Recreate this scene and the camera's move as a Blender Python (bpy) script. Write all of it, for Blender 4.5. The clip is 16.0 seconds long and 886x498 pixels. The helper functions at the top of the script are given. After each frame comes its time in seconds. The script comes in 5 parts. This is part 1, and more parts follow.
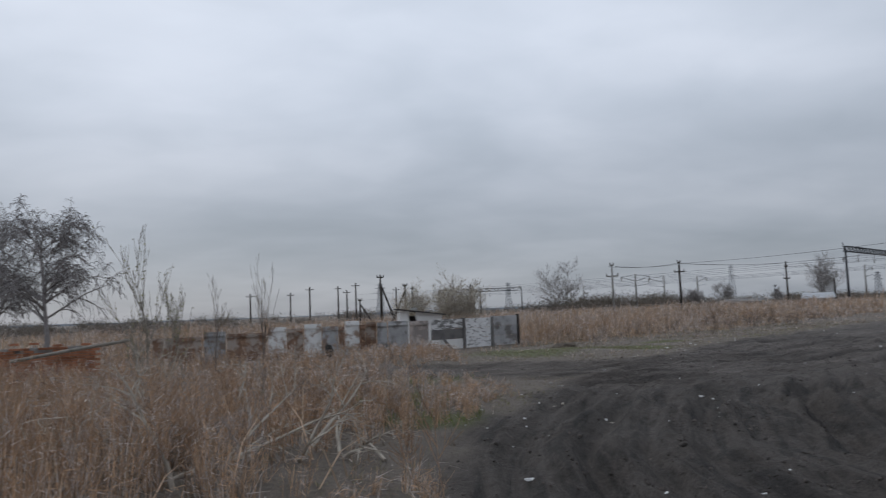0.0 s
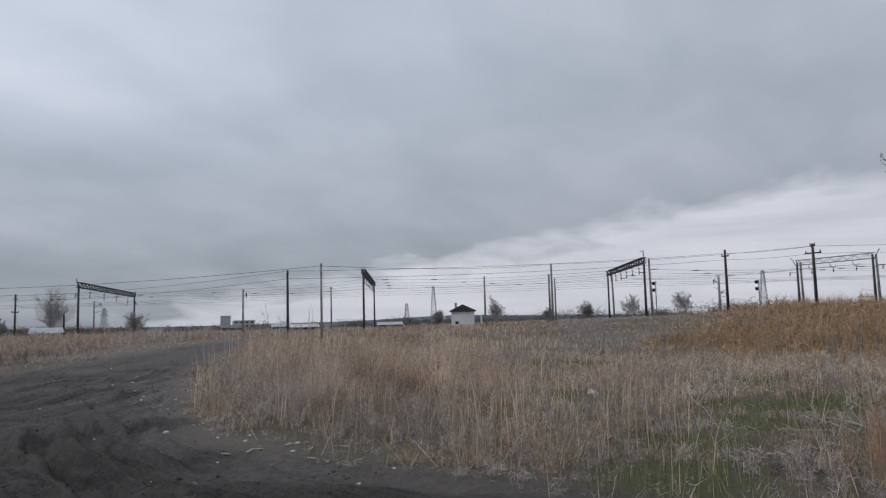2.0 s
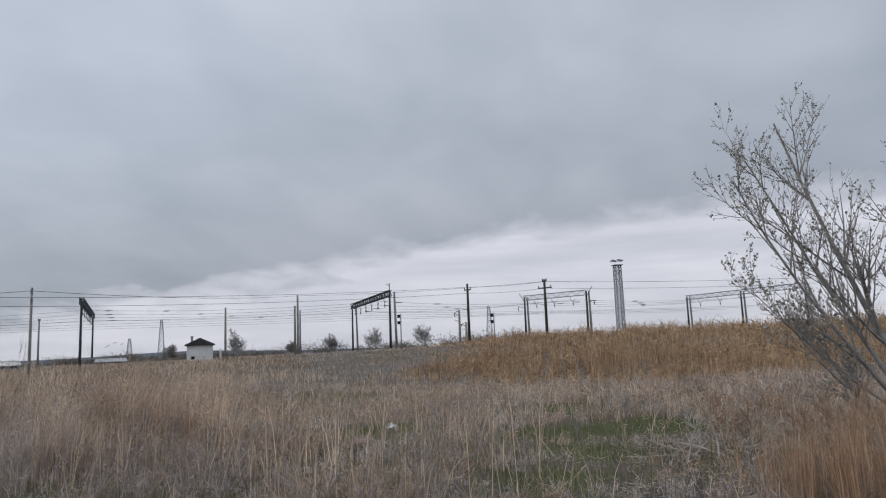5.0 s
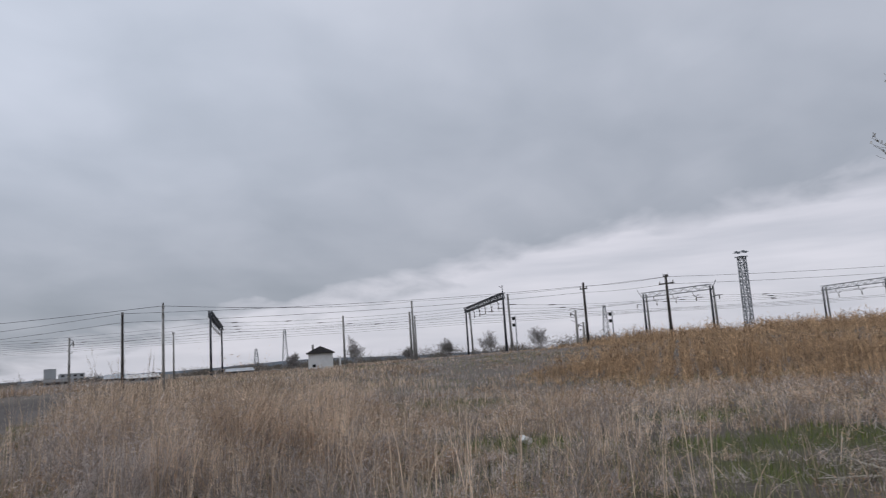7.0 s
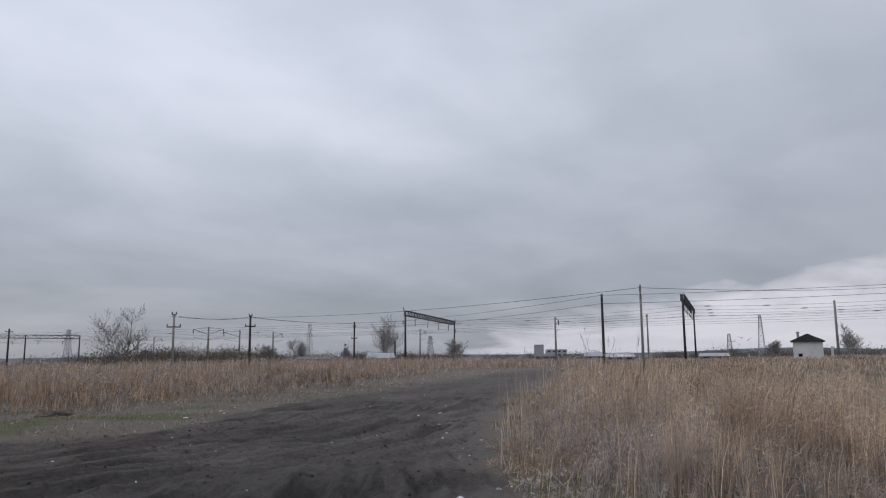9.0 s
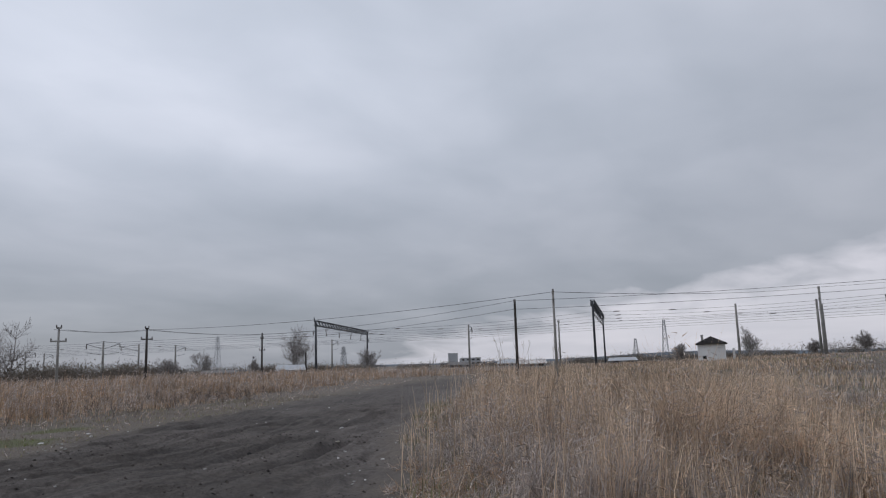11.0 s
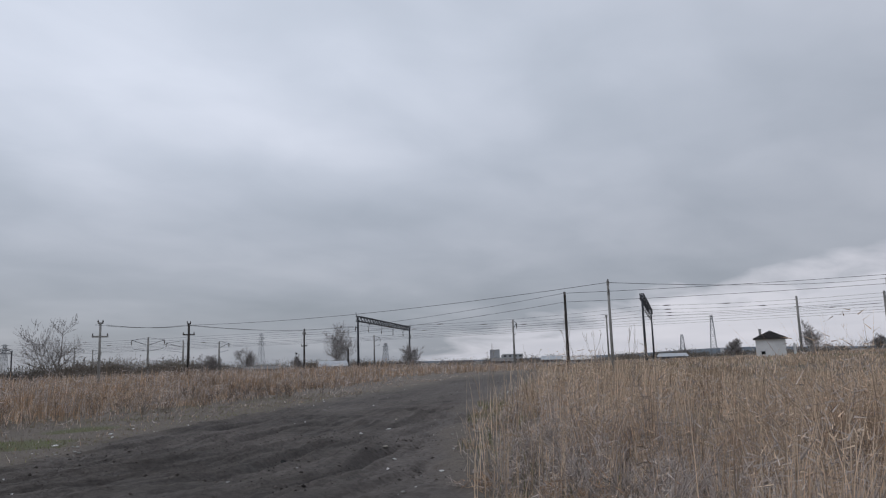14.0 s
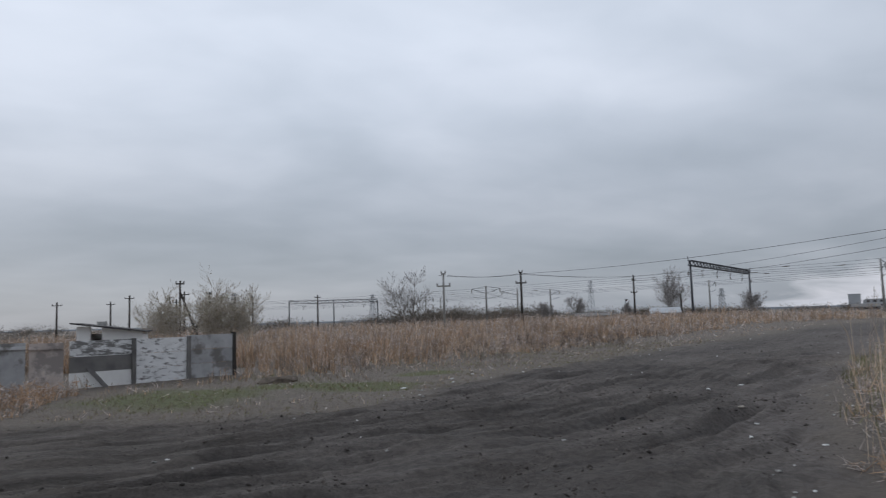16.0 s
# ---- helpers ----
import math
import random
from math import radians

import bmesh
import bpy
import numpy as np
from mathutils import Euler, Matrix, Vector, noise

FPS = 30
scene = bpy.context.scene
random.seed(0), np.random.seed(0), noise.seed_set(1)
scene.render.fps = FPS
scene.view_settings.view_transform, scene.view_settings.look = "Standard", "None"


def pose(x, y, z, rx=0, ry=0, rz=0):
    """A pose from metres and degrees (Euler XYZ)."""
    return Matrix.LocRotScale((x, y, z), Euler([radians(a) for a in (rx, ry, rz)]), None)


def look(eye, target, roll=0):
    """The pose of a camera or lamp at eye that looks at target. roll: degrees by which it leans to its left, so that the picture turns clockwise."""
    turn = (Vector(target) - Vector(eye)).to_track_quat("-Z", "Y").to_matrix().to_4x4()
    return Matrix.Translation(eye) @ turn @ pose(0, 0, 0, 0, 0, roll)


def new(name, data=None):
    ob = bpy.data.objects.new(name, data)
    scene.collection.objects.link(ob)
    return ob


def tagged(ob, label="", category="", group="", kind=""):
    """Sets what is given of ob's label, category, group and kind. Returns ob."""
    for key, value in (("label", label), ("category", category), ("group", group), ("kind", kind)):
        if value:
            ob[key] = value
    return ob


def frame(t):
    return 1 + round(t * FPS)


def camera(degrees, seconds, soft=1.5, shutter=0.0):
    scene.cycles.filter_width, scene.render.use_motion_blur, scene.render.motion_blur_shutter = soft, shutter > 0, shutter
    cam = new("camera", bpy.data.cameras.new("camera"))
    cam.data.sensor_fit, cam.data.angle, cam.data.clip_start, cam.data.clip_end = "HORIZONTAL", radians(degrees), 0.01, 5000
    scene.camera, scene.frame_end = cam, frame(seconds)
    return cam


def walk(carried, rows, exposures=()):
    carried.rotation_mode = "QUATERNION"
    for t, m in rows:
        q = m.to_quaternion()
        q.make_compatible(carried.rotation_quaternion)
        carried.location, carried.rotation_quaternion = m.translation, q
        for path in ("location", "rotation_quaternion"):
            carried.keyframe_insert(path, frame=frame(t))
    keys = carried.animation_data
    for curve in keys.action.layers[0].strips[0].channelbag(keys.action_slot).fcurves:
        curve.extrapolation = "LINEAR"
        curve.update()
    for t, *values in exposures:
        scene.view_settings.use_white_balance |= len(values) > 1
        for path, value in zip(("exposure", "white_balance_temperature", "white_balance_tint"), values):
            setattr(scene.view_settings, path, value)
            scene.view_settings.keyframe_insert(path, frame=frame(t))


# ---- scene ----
cam = camera(62.8, 16.0, 1.15, 0.1)
PATH = [
    (0, (0.554, -0.956, 1.623), (0.711, 1.031, 1.793), -2.2),
    (0.5, (0.621, -0.806, 1.685), (1.404, 1.024, 1.872), -1.1),
    (1, (0.553, -0.603, 1.695), (1.848, 0.892, 1.993), -1.7),
    (1.5, (0.485, -0.499, 1.754), (2.041, 0.726, 2.031), -1.2),
    (2, (0.64, -0.116, 1.789), (2.371, 0.865, 1.985), -1.5),
    (2.5, (0.92, 0.318, 1.758), (2.723, 1.154, 1.984), 1.1),
    (3, (0.969, 0.608, 1.755), (2.78, 1.422, 1.996), -3.3),
    (3.5, (1.09, 0.86, 1.738), (2.877, 1.723, 1.99), -3.0),
    (4, (1.161, 1.025, 1.747), (2.997, 1.782, 1.985), -0.2),
    (4.2, (1.325, 1.194, 1.715), (3.235, 1.727, 1.974), -2.7),
    (6.3, (3.232, 2.08, 1.598), (5.199, 2.318, 1.868), -2.0),
    (6.5, (3.201, 2.079, 1.61), (5.154, 2.414, 1.882), -3.8),
    (7, (3.389, 2.265, 1.675), (5.275, 2.865, 1.965), -3.7),
    (7.5, (3.529, 2.437, 1.669), (5.165, 3.542, 1.988), -2.5),
    (8, (3.69, 2.73, 1.673), (5.196, 4.01, 1.982), -1.9),
    (8.5, (3.768, 2.987, 1.66), (5.053, 4.49, 1.96), -1.4),
    (8.7, (3.813, 3.111, 1.681), (4.983, 4.707, 1.97), -0.4),
    (10.8, (5.126, 4.457, 1.641), (6.443, 5.927, 1.966), -2.0),
    (11, (5.288, 4.593, 1.608), (6.64, 6.033, 1.921), -1.8),
    (11.5, (5.485, 4.931, 1.602), (6.839, 6.382, 1.849), -2.0),
    (12, (5.682, 5.253, 1.569), (7.097, 6.633, 1.87), -2.0),
    (12.5, (5.919, 5.598, 1.552), (7.26, 7.045, 1.883), -1.6),
    (13, (6.119, 5.911, 1.561), (7.508, 7.321, 1.852), -1.5),
    (13.5, (6.406, 6.237, 1.533), (7.757, 7.68, 1.836), -2.5),
    (14, (6.601, 6.662, 1.543), (7.87, 8.176, 1.85), -1.8),
    (14.5, (6.713, 6.826, 1.536), (7.906, 8.408, 1.812), -1.4),
    (15, (6.829, 7.027, 1.566), (7.764, 8.782, 1.781), -1.1),
    (15.5, (7.093, 7.573, 1.548), (7.945, 9.375, 1.718), 0.3),
    (16, (7.195, 7.913, 1.568), (7.691, 9.841, 1.759), -1.8),
]
walk(cam, [(t, look(eye, target, roll)) for t, eye, target, roll in PATH], [(0, -0.03, 6500, 10.5), (1, -0.06, 6500, 10.5), (2, -0.05, 6500, 11), (2.6, 0.02, 6500, 11), (4.2, 0.02, 6500, 11), (6.5, 0.05, 6550, 12.5), (7, 0.03, 6570, 13), (7.5, 0.1, 6600, 14), (8.7, 0.02, 6600, 13.5), (11, -0.04, 6600, 13), (14.5, -0.01, 6550, 12), (16, 0.04, 6500, 10.5)])

# ---- world and light ----
world = bpy.data.worlds.new("overcast_sky")
scene.world = world
world.use_nodes = True


def overcast_sky(w):
    nt = w.node_tree
    nt.nodes.clear()
    N, L = nt.nodes.new, nt.links.new

    def math_(op, a, b=None, c=None, clamp=False):
        n = N("ShaderNodeMath")
        n.operation, n.use_clamp = op, clamp
        for i, v in enumerate((a, b, c)):
            if v is None:
                continue
            if isinstance(v, (int, float)):
                n.inputs[i].default_value = v
            else:
                L(v, n.inputs[i])
        return n.outputs[0]

    def ramp(fac, stops):
        n = N("ShaderNodeValToRGB")
        n.color_ramp.interpolation = "B_SPLINE"
        while len(n.color_ramp.elements) < len(stops):
            n.color_ramp.elements.new(0.5)
        for e, (p, c) in zip(n.color_ramp.elements, stops):
            e.position = p
            e.color = (*(c if isinstance(c, tuple) else (c, c, c)), 1)
        L(fac, n.inputs[0])
        return n.outputs[0]

    def mix(fac, a, b):
        n = N("ShaderNodeMix")
        n.data_type = "RGBA"
        L(fac, n.inputs[0]) if not isinstance(fac, float) else setattr(n.inputs[0], "default_value", fac)
        for sock, v in ((n.inputs[6], a), (n.inputs[7], b)):
            if isinstance(v, tuple):
                sock.default_value = (*v, 1)
            else:
                L(v, sock)
        return n.outputs[2]

    tc = N("ShaderNodeTexCoord")
    sep = N("ShaderNodeSeparateXYZ")
    L(tc.outputs["Generated"], sep.inputs[0])
    x, y, z = sep.outputs
    el = math_("MULTIPLY", math_("ARCSINE", z), 180 / math.pi)
    az = math_("MULTIPLY", math_("ARCTAN2", x, y), 180 / math.pi)
    # cloud deck: the direction cast on a flat layer, stretched along the wind
    zz = math_("MAXIMUM", math_("ADD", z, 0.22), 0.05)
    comb = N("ShaderNodeCombineXYZ")
    L(math_("DIVIDE", x, zz), comb.inputs[0])
    L(math_("DIVIDE", y, zz), comb.inputs[1])
    mp = N("ShaderNodeMapping")
    mp.inputs["Rotation"].default_value = (0, 0, radians(-35))
    mp.inputs["Scale"].default_value = (0.9, 1.15, 1)
    mp.inputs["Location"].default_value = (0.35, 0.2, 0)
    L(comb.outputs[0], mp.inputs[0])

    def cloud(scale, detail, rough, dist):
        n = N("ShaderNodeTexNoise")
        n.inputs["Scale"].default_value, n.inputs["Detail"].default_value = scale, detail
        n.inputs["Roughness"].default_value, n.inputs["Distortion"].default_value = rough, dist
        L(mp.outputs[0], n.inputs["Vector"])
        return n.outputs["Fac"]

    big, fine = cloud(1.15, 3.0, 0.42, 0.4), cloud(3.4, 4.0, 0.5, 0.3)
    tone = math_("ADD", math_("MULTIPLY", big, 0.75), math_("MULTIPLY", fine, 0.25))
    tone = math_("MULTIPLY_ADD", math_("SUBTRACT", tone, 0.5), 1.25, 0.5, clamp=True)
    deck = ramp(tone, [(0.15, SKY_DARK), (0.5, SKY_MID), (0.85, SKY_LIGHT)])
    # the deck darkens towards its underside low over the horizon
    e1 = math_("MULTIPLY", el, 1 / 40, clamp=True)
    dim = ramp(e1, [(0.0, 0.66), (0.16, 0.67), (0.34, 0.84), (0.55, 1.0), (1.0, 1.04)])
    n = N("ShaderNodeMix")
    n.data_type, n.blend_type = "RGBA", "MULTIPLY"
    n.inputs[0].default_value = 1.0
    L(deck, n.inputs[6]), L(dim, n.inputs[7])
    deck = n.outputs[2]
    # open band under the deck's edge, which climbs towards the south-east
    a1 = math_("MULTIPLY_ADD", az, 1 / 200, 0.2, clamp=True)
    edge = ramp(a1, [(0.0, 0.0), (0.2, 0.0), (0.31, 0.02), (0.37, 0.06), (0.41, 0.17), (0.55, 0.40), (0.61, 0.50), (0.69, 0.56), (0.85, 0.60), (1.0, 0.60)])
    edge = math_("MULTIPLY_ADD", edge, 22.0, -2.2)
    wob = math_("MULTIPLY", math_("SUBTRACT", fine, 0.5), 5.0)
    open_ = math_("MULTIPLY_ADD", math_("SUBTRACT", math_("ADD", edge, wob), el), 0.45, 0.35, clamp=True)
    # brighter towards the veiled sun, duller away from it
    a2 = math_("MULTIPLY_ADD", az, 1 / 240, 0.5, clamp=True)
    glow = ramp(a2, [(0.0, 0.6), (0.3, 0.70), (0.5, 0.68), (0.64, 0.64), (0.72, 0.58), (0.80, 0.49), (0.90, 0.45), (1.0, 0.45)])
    glow = math_("MULTIPLY", glow, 2.0)
    high = math_("MULTIPLY", math_("SUBTRACT", el, 2.5), 1 / 13, clamp=True)
    gain = N("ShaderNodeMix")
    gain.data_type, gain.blend_type = "RGBA", "MULTIPLY"
    L(high, gain.inputs[0]), L(deck, gain.inputs[6]), L(glow, gain.inputs[7])
    gain.clamp_result = False
    deck = gain.outputs[2]
    streak = N("ShaderNodeTexNoise")
    streak.inputs["Scale"].default_value, streak.inputs["Detail"].default_value = 1.0, 4.0
    mp2 = N("ShaderNodeMapping")
    mp2.inputs["Scale"].default_value = (4, 4, 38)
    L(tc.outputs["Generated"], mp2.inputs[0]), L(mp2.outputs[0], streak.inputs["Vector"])
    gap = ramp(streak.outputs["Fac"], [(0.3, GAP_DARK), (0.7, GAP_LIGHT)])
    col = mix(open_, deck, gap)
    sky = N("ShaderNodeTexSky")
    sky.sky_type, sky.sun_disc = "NISHITA", False
    sky.sun_elevation, sky.sun_rotation = radians(38), radians(SUN_AZ)
    dimmed = N("ShaderNodeMix")
    dimmed.data_type, dimmed.blend_type = "RGBA", "MULTIPLY"
    dimmed.inputs[0].default_value = 1.0
    dimmed.inputs[7].default_value = (0.1, 0.1, 0.1, 1)
    L(sky.outputs[0], dimmed.inputs[6])
    col = mix(0.06, col, dimmed.outputs[2])
    bg = N("ShaderNodeBackground")
    bg.inputs["Strength"].default_value = SKY_STRENGTH
    L(col, bg.inputs[0])
    out = N("ShaderNodeOutputWorld")
    L(bg.outputs[0], out.inputs[0])


SKY_DARK, SKY_MID, SKY_LIGHT = (0.36, 0.412, 0.478), (0.476, 0.53, 0.614), (0.655, 0.703, 0.79)
GAP_DARK, GAP_LIGHT = (0.50, 0.53, 0.60), (0.72, 0.73, 0.80)
SUN_AZ, SKY_STRENGTH = -25.0, 1.0
overcast_sky(world)
sun = new("sun", bpy.data.lights.new("sun", "SUN"))
sun.data.energy, sun.data.angle, sun.data.color = 0.6, radians(25), (1.0, 0.97, 0.93)
sun.matrix_world = look((-20, 40, 40), (0, 0, 0))


# ---- materials ----
def material(name, low, high, scale=4.0, rough=0.9, bump=0.0, bump_scale=40.0, vary=0.0, island=False, metal=0.0, stain=None, stain_scale=1.0, stain_at=0.48, through_=0.0, along=(1, 1, 1)):
    """Two-tone noise at two scales, with grain relief; vary: how far alike pieces differ in tone."""
    m = bpy.data.materials.new(name)
    m.use_nodes = True
    nt = m.node_tree
    N, L = nt.nodes.new, nt.links.new
    b = nt.nodes["Principled BSDF"]
    b.inputs["Roughness"].default_value, b.inputs["Metallic"].default_value = rough, metal
    b.inputs["Specular IOR Level"].default_value = 0.25
    tc = N("ShaderNodeNewGeometry")
    mp = N("ShaderNodeMapping")
    mp.inputs["Scale"].default_value = along
    L(tc.outputs["Position"], mp.inputs[0])

    def noise_(s, d=6.0, r=0.6):
        n = N("ShaderNodeTexNoise")
        n.inputs["Scale"].default_value, n.inputs["Detail"].default_value, n.inputs["Roughness"].default_value = s, d, r
        L(mp.outputs[0], n.inputs["Vector"])
        return n.outputs["Fac"]

    cr = N("ShaderNodeValToRGB")
    cr.color_ramp.elements[0].position, cr.color_ramp.elements[1].position = 0.32, 0.68
    cr.color_ramp.elements[0].color, cr.color_ramp.elements[1].color = (*low, 1), (*high, 1)
    L(noise_(scale), cr.inputs[0])
    col = cr.outputs[0]
    if stain:
        mx = N("ShaderNodeMix")
        mx.data_type = "RGBA"
        sr = N("ShaderNodeValToRGB")
        sr.color_ramp.elements[0].position, sr.color_ramp.elements[1].position = stain_at, stain_at + 0.1
        L(noise_(stain_scale, 8.0, 0.65), sr.inputs[0])
        L(sr.outputs[0], mx.inputs[0]), L(col, mx.inputs[6])
        mx.inputs[7].default_value = (*stain, 1)
        col = mx.outputs[2]
    if vary:
        hsv = N("ShaderNodeHueSaturation")
        src = tc.outputs["Random Per Island"] if island else N("ShaderNodeObjectInfo").outputs["Random"]
        ma = N("ShaderNodeMath")
        ma.operation = "MULTIPLY_ADD"
        L(src, ma.inputs[0])
        ma.inputs[1].default_value, ma.inputs[2].default_value = 2 * vary, 1 - vary
        L(ma.outputs[0], hsv.inputs["Value"]), L(col, hsv.inputs["Color"])
        col = hsv.outputs[0]
    L(col, b.inputs["Base Color"])
    if bump:
        bp = N("ShaderNodeBump")
        bp.inputs["Strength"].default_value, bp.inputs["Distance"].default_value = bump, 0.02
        L(noise_(bump_scale), bp.inputs["Height"])
        L(bp.outputs[0], b.inputs["Normal"])
    if through_:
        tr = N("ShaderNodeBsdfTranslucent")
        L(col, tr.inputs[0])
        ms = N("ShaderNodeMixShader")
        ms.inputs[0].default_value = through_
        L(b.outputs[0], ms.inputs[1]), L(tr.outputs[0], ms.inputs[2])
        L(ms.outputs[0], nt.nodes["Material Output"].inputs[0])
    return m


STRAW = material("straw", (0.43, 0.315, 0.225), (0.80, 0.635, 0.48), 0.55, 0.8, vary=0.5, island=True, through_=0.25)
GREY_STRAW = material("grey_straw", (0.32, 0.275, 0.248), (0.66, 0.58, 0.53), 0.5, 0.9, vary=0.52, island=True, through_=0.2)
REED = material("reed", (0.33, 0.215, 0.125), (0.62, 0.43, 0.265), 0.9, 0.85, vary=0.62, island=True, through_=0.25)
WEED = material("rusty_weed", (0.35, 0.22, 0.135), (0.57, 0.395, 0.265), 1.1, 0.9, vary=0.5, island=True, through_=0.2)
THATCH = material("trampled_grass", (0.15, 0.12, 0.092), (0.30, 0.245, 0.195), 1.5, 0.95, vary=0.5, island=True, through_=0.15)
BROWN_WEED = material("brown_weed", (0.20, 0.143, 0.098), (0.40, 0.29, 0.197), 0.7, 0.9, vary=0.45, island=True, through_=0.2)
ASH_WEED = material("ash_weed", (0.27, 0.24, 0.225), (0.55, 0.49, 0.46), 0.8, 0.9, vary=0.5, island=True, through_=0.2)
PLUME = material("plume", (0.14, 0.09, 0.06), (0.25, 0.16, 0.10), 2.0, 1.0, vary=0.3, island=True)
GREEN = material("young_grass", (0.10, 0.135, 0.032), (0.22, 0.265, 0.08), 1.0, 0.7, vary=0.35, island=True, through_=0.3)
BARK = material("bark", (0.10, 0.085, 0.075), (0.19, 0.165, 0.145), 6.0, 0.95, 0.5, 60)
PALE_BARK = material("pale_bark", (0.20, 0.18, 0.15), (0.34, 0.31, 0.27), 6.0, 0.9, 0.4, 60)
PALE_STICK = material("pale_stick", (0.34, 0.30, 0.25), (0.56, 0.51, 0.44), 5.0, 0.9, 0.3, 60)
TWIG = material("twig", (0.12, 0.095, 0.08), (0.22, 0.18, 0.15), 3.0, 0.95, vary=0.3, island=True)
TWIG_PALE = material("pale_twig", (0.26, 0.22, 0.195), (0.44, 0.38, 0.34), 3.0, 0.95, vary=0.4, island=True)
# far bare twigs: their own pale grey, lightened further to paint in haze
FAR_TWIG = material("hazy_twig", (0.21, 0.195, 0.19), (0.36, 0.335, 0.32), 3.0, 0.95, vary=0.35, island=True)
WEED_TWIG = material("rusty_twig", (0.26, 0.165, 0.11), (0.44, 0.30, 0.20), 3.0, 0.95, vary=0.4, island=True)
BUD = material("bud_leaf", (0.16, 0.17, 0.06), (0.30, 0.27, 0.12), 2.0, 0.8, vary=0.35, island=True, through_=0.3)
PALE_BUD = material("pale_bud", (0.27, 0.25, 0.17), (0.42, 0.39, 0.28), 2.0, 0.85, vary=0.35, island=True, through_=0.3)
WILLOW_BARK = material("willow_bark", (0.23, 0.215, 0.20), (0.40, 0.375, 0.35), 6.0, 0.9, 0.4, 60)
WILLOW_BUD = material("willow_bud", (0.27, 0.255, 0.22), (0.42, 0.40, 0.34), 2.0, 0.85, vary=0.35, island=True, through_=0.2)
SCRUB = material("scrub", (0.12, 0.105, 0.092), (0.22, 0.19, 0.155), 0.15, 1.0, vary=0.4, island=True)
# birch twigs, made lighter and greyer so that haze is in the colour
BIRCH = material("hazy_birch_twig", (0.17, 0.155, 0.15), (0.30, 0.28, 0.275), 3.0, 0.95, vary=0.3, island=True)
OLIVE = material("olive_grass", (0.17, 0.165, 0.085), (0.31, 0.29, 0.165), 1.0, 0.85, vary=0.4, island=True, through_=0.25)
OLD_WOOD = material("tarred_wood", (0.035, 0.032, 0.03), (0.085, 0.075, 0.068), 3.0, 0.9, 0.4, 50, along=(1, 1, 0.15))
CONCRETE = material("pole_concrete", (0.20, 0.195, 0.185), (0.34, 0.33, 0.31), 1.5, 0.9, 0.2, 30)
STEEL = material("painted_steel", (0.032, 0.035, 0.042), (0.075, 0.08, 0.09), 2.0, 0.65, 0.1, 30, metal=0.2)
PALE_STEEL = material("galvanised_steel", (0.22, 0.235, 0.25), (0.36, 0.375, 0.39), 2.0, 0.55, 0.1, 30, metal=0.4)
# far steel, its base colour lightened to paint in the haze
HAZE_STEEL = material("hazy_steel", (0.20, 0.215, 0.23), (0.29, 0.31, 0.33), 1.0, 0.8)
WIRE = material("wire", (0.06, 0.062, 0.066), (0.11, 0.112, 0.118), 1.0, 0.6, metal=0.3)
GLASS_INS = material("insulator_glaze", (0.10, 0.09, 0.085), (0.30, 0.29, 0.28), 3.0, 0.25)
WHITEWASH = material("whitewash", (0.70, 0.69, 0.67), (0.84, 0.83, 0.81), 1.2, 0.9, 0.2, 20, stain=(0.50, 0.48, 0.46), stain_scale=0.9, stain_at=0.6)
SLATE = material("dark_roofing", (0.035, 0.033, 0.035), (0.075, 0.07, 0.07), 2.0, 0.85, 0.3, 25)
FENCE_GREY = material("weathered_slab", (0.32, 0.32, 0.325), (0.47, 0.47, 0.475), 2.0, 0.95, 0.3, 40, vary=0.18, stain=(0.20, 0.19, 0.18), stain_scale=1.6)
FENCE_TAN = material("tan_slab", (0.42, 0.36, 0.33), (0.56, 0.49, 0.45), 2.0, 0.95, 0.3, 40, stain=(0.28, 0.25, 0.235), stain_scale=1.6)
FENCE_DARK = material("bare_slab", (0.13, 0.125, 0.125), (0.22, 0.21, 0.20), 2.0, 0.95, 0.3, 40, vary=0.2)
FENCE_PEEL = material("peeling_whitewash", (0.66, 0.66, 0.66), (0.82, 0.82, 0.82), 2.0, 0.9, 0.3, 30, stain=(0.20, 0.19, 0.185), stain_scale=3.8, stain_at=0.53, along=(1, 1, 2.6))
FENCE_WORN = material("worn_whitewash", (0.60, 0.60, 0.60), (0.78, 0.78, 0.78), 2.0, 0.9, 0.3, 30, stain=(0.19, 0.185, 0.18), stain_scale=3.4, stain_at=0.44, along=(1, 1, 2.6))
RUST = material("rusty_sheet", (0.13, 0.075, 0.05), (0.27, 0.17, 0.12), 3.0, 0.85, 0.3, 40, vary=0.2, stain=(0.36, 0.31, 0.27), stain_scale=2.5)
SHEET_WHITE = material("white_sheet", (0.62, 0.62, 0.61), (0.80, 0.80, 0.79), 2.5, 0.6, 0.1, 30, stain=(0.30, 0.22, 0.17), stain_scale=2.2)
SHEET_GREY = material("grey_sheet", (0.27, 0.275, 0.28), (0.42, 0.43, 0.44), 2.5, 0.7, 0.1, 30, vary=0.15, stain=(0.22, 0.17, 0.14), stain_scale=2.0)
BRICK = material("red_brick", (0.28, 0.12, 0.07), (0.42, 0.19, 0.11), 5.0, 0.9, 0.3, 60, vary=0.25)
RUBBER = material("rubber", (0.02, 0.02, 0.02), (0.045, 0.043, 0.042), 5.0, 0.8, 0.3, 60)
LITTER = material("pale_litter", (0.60, 0.59, 0.57), (0.80, 0.79, 0.78), 9.0, 0.8, 0.2, 50)
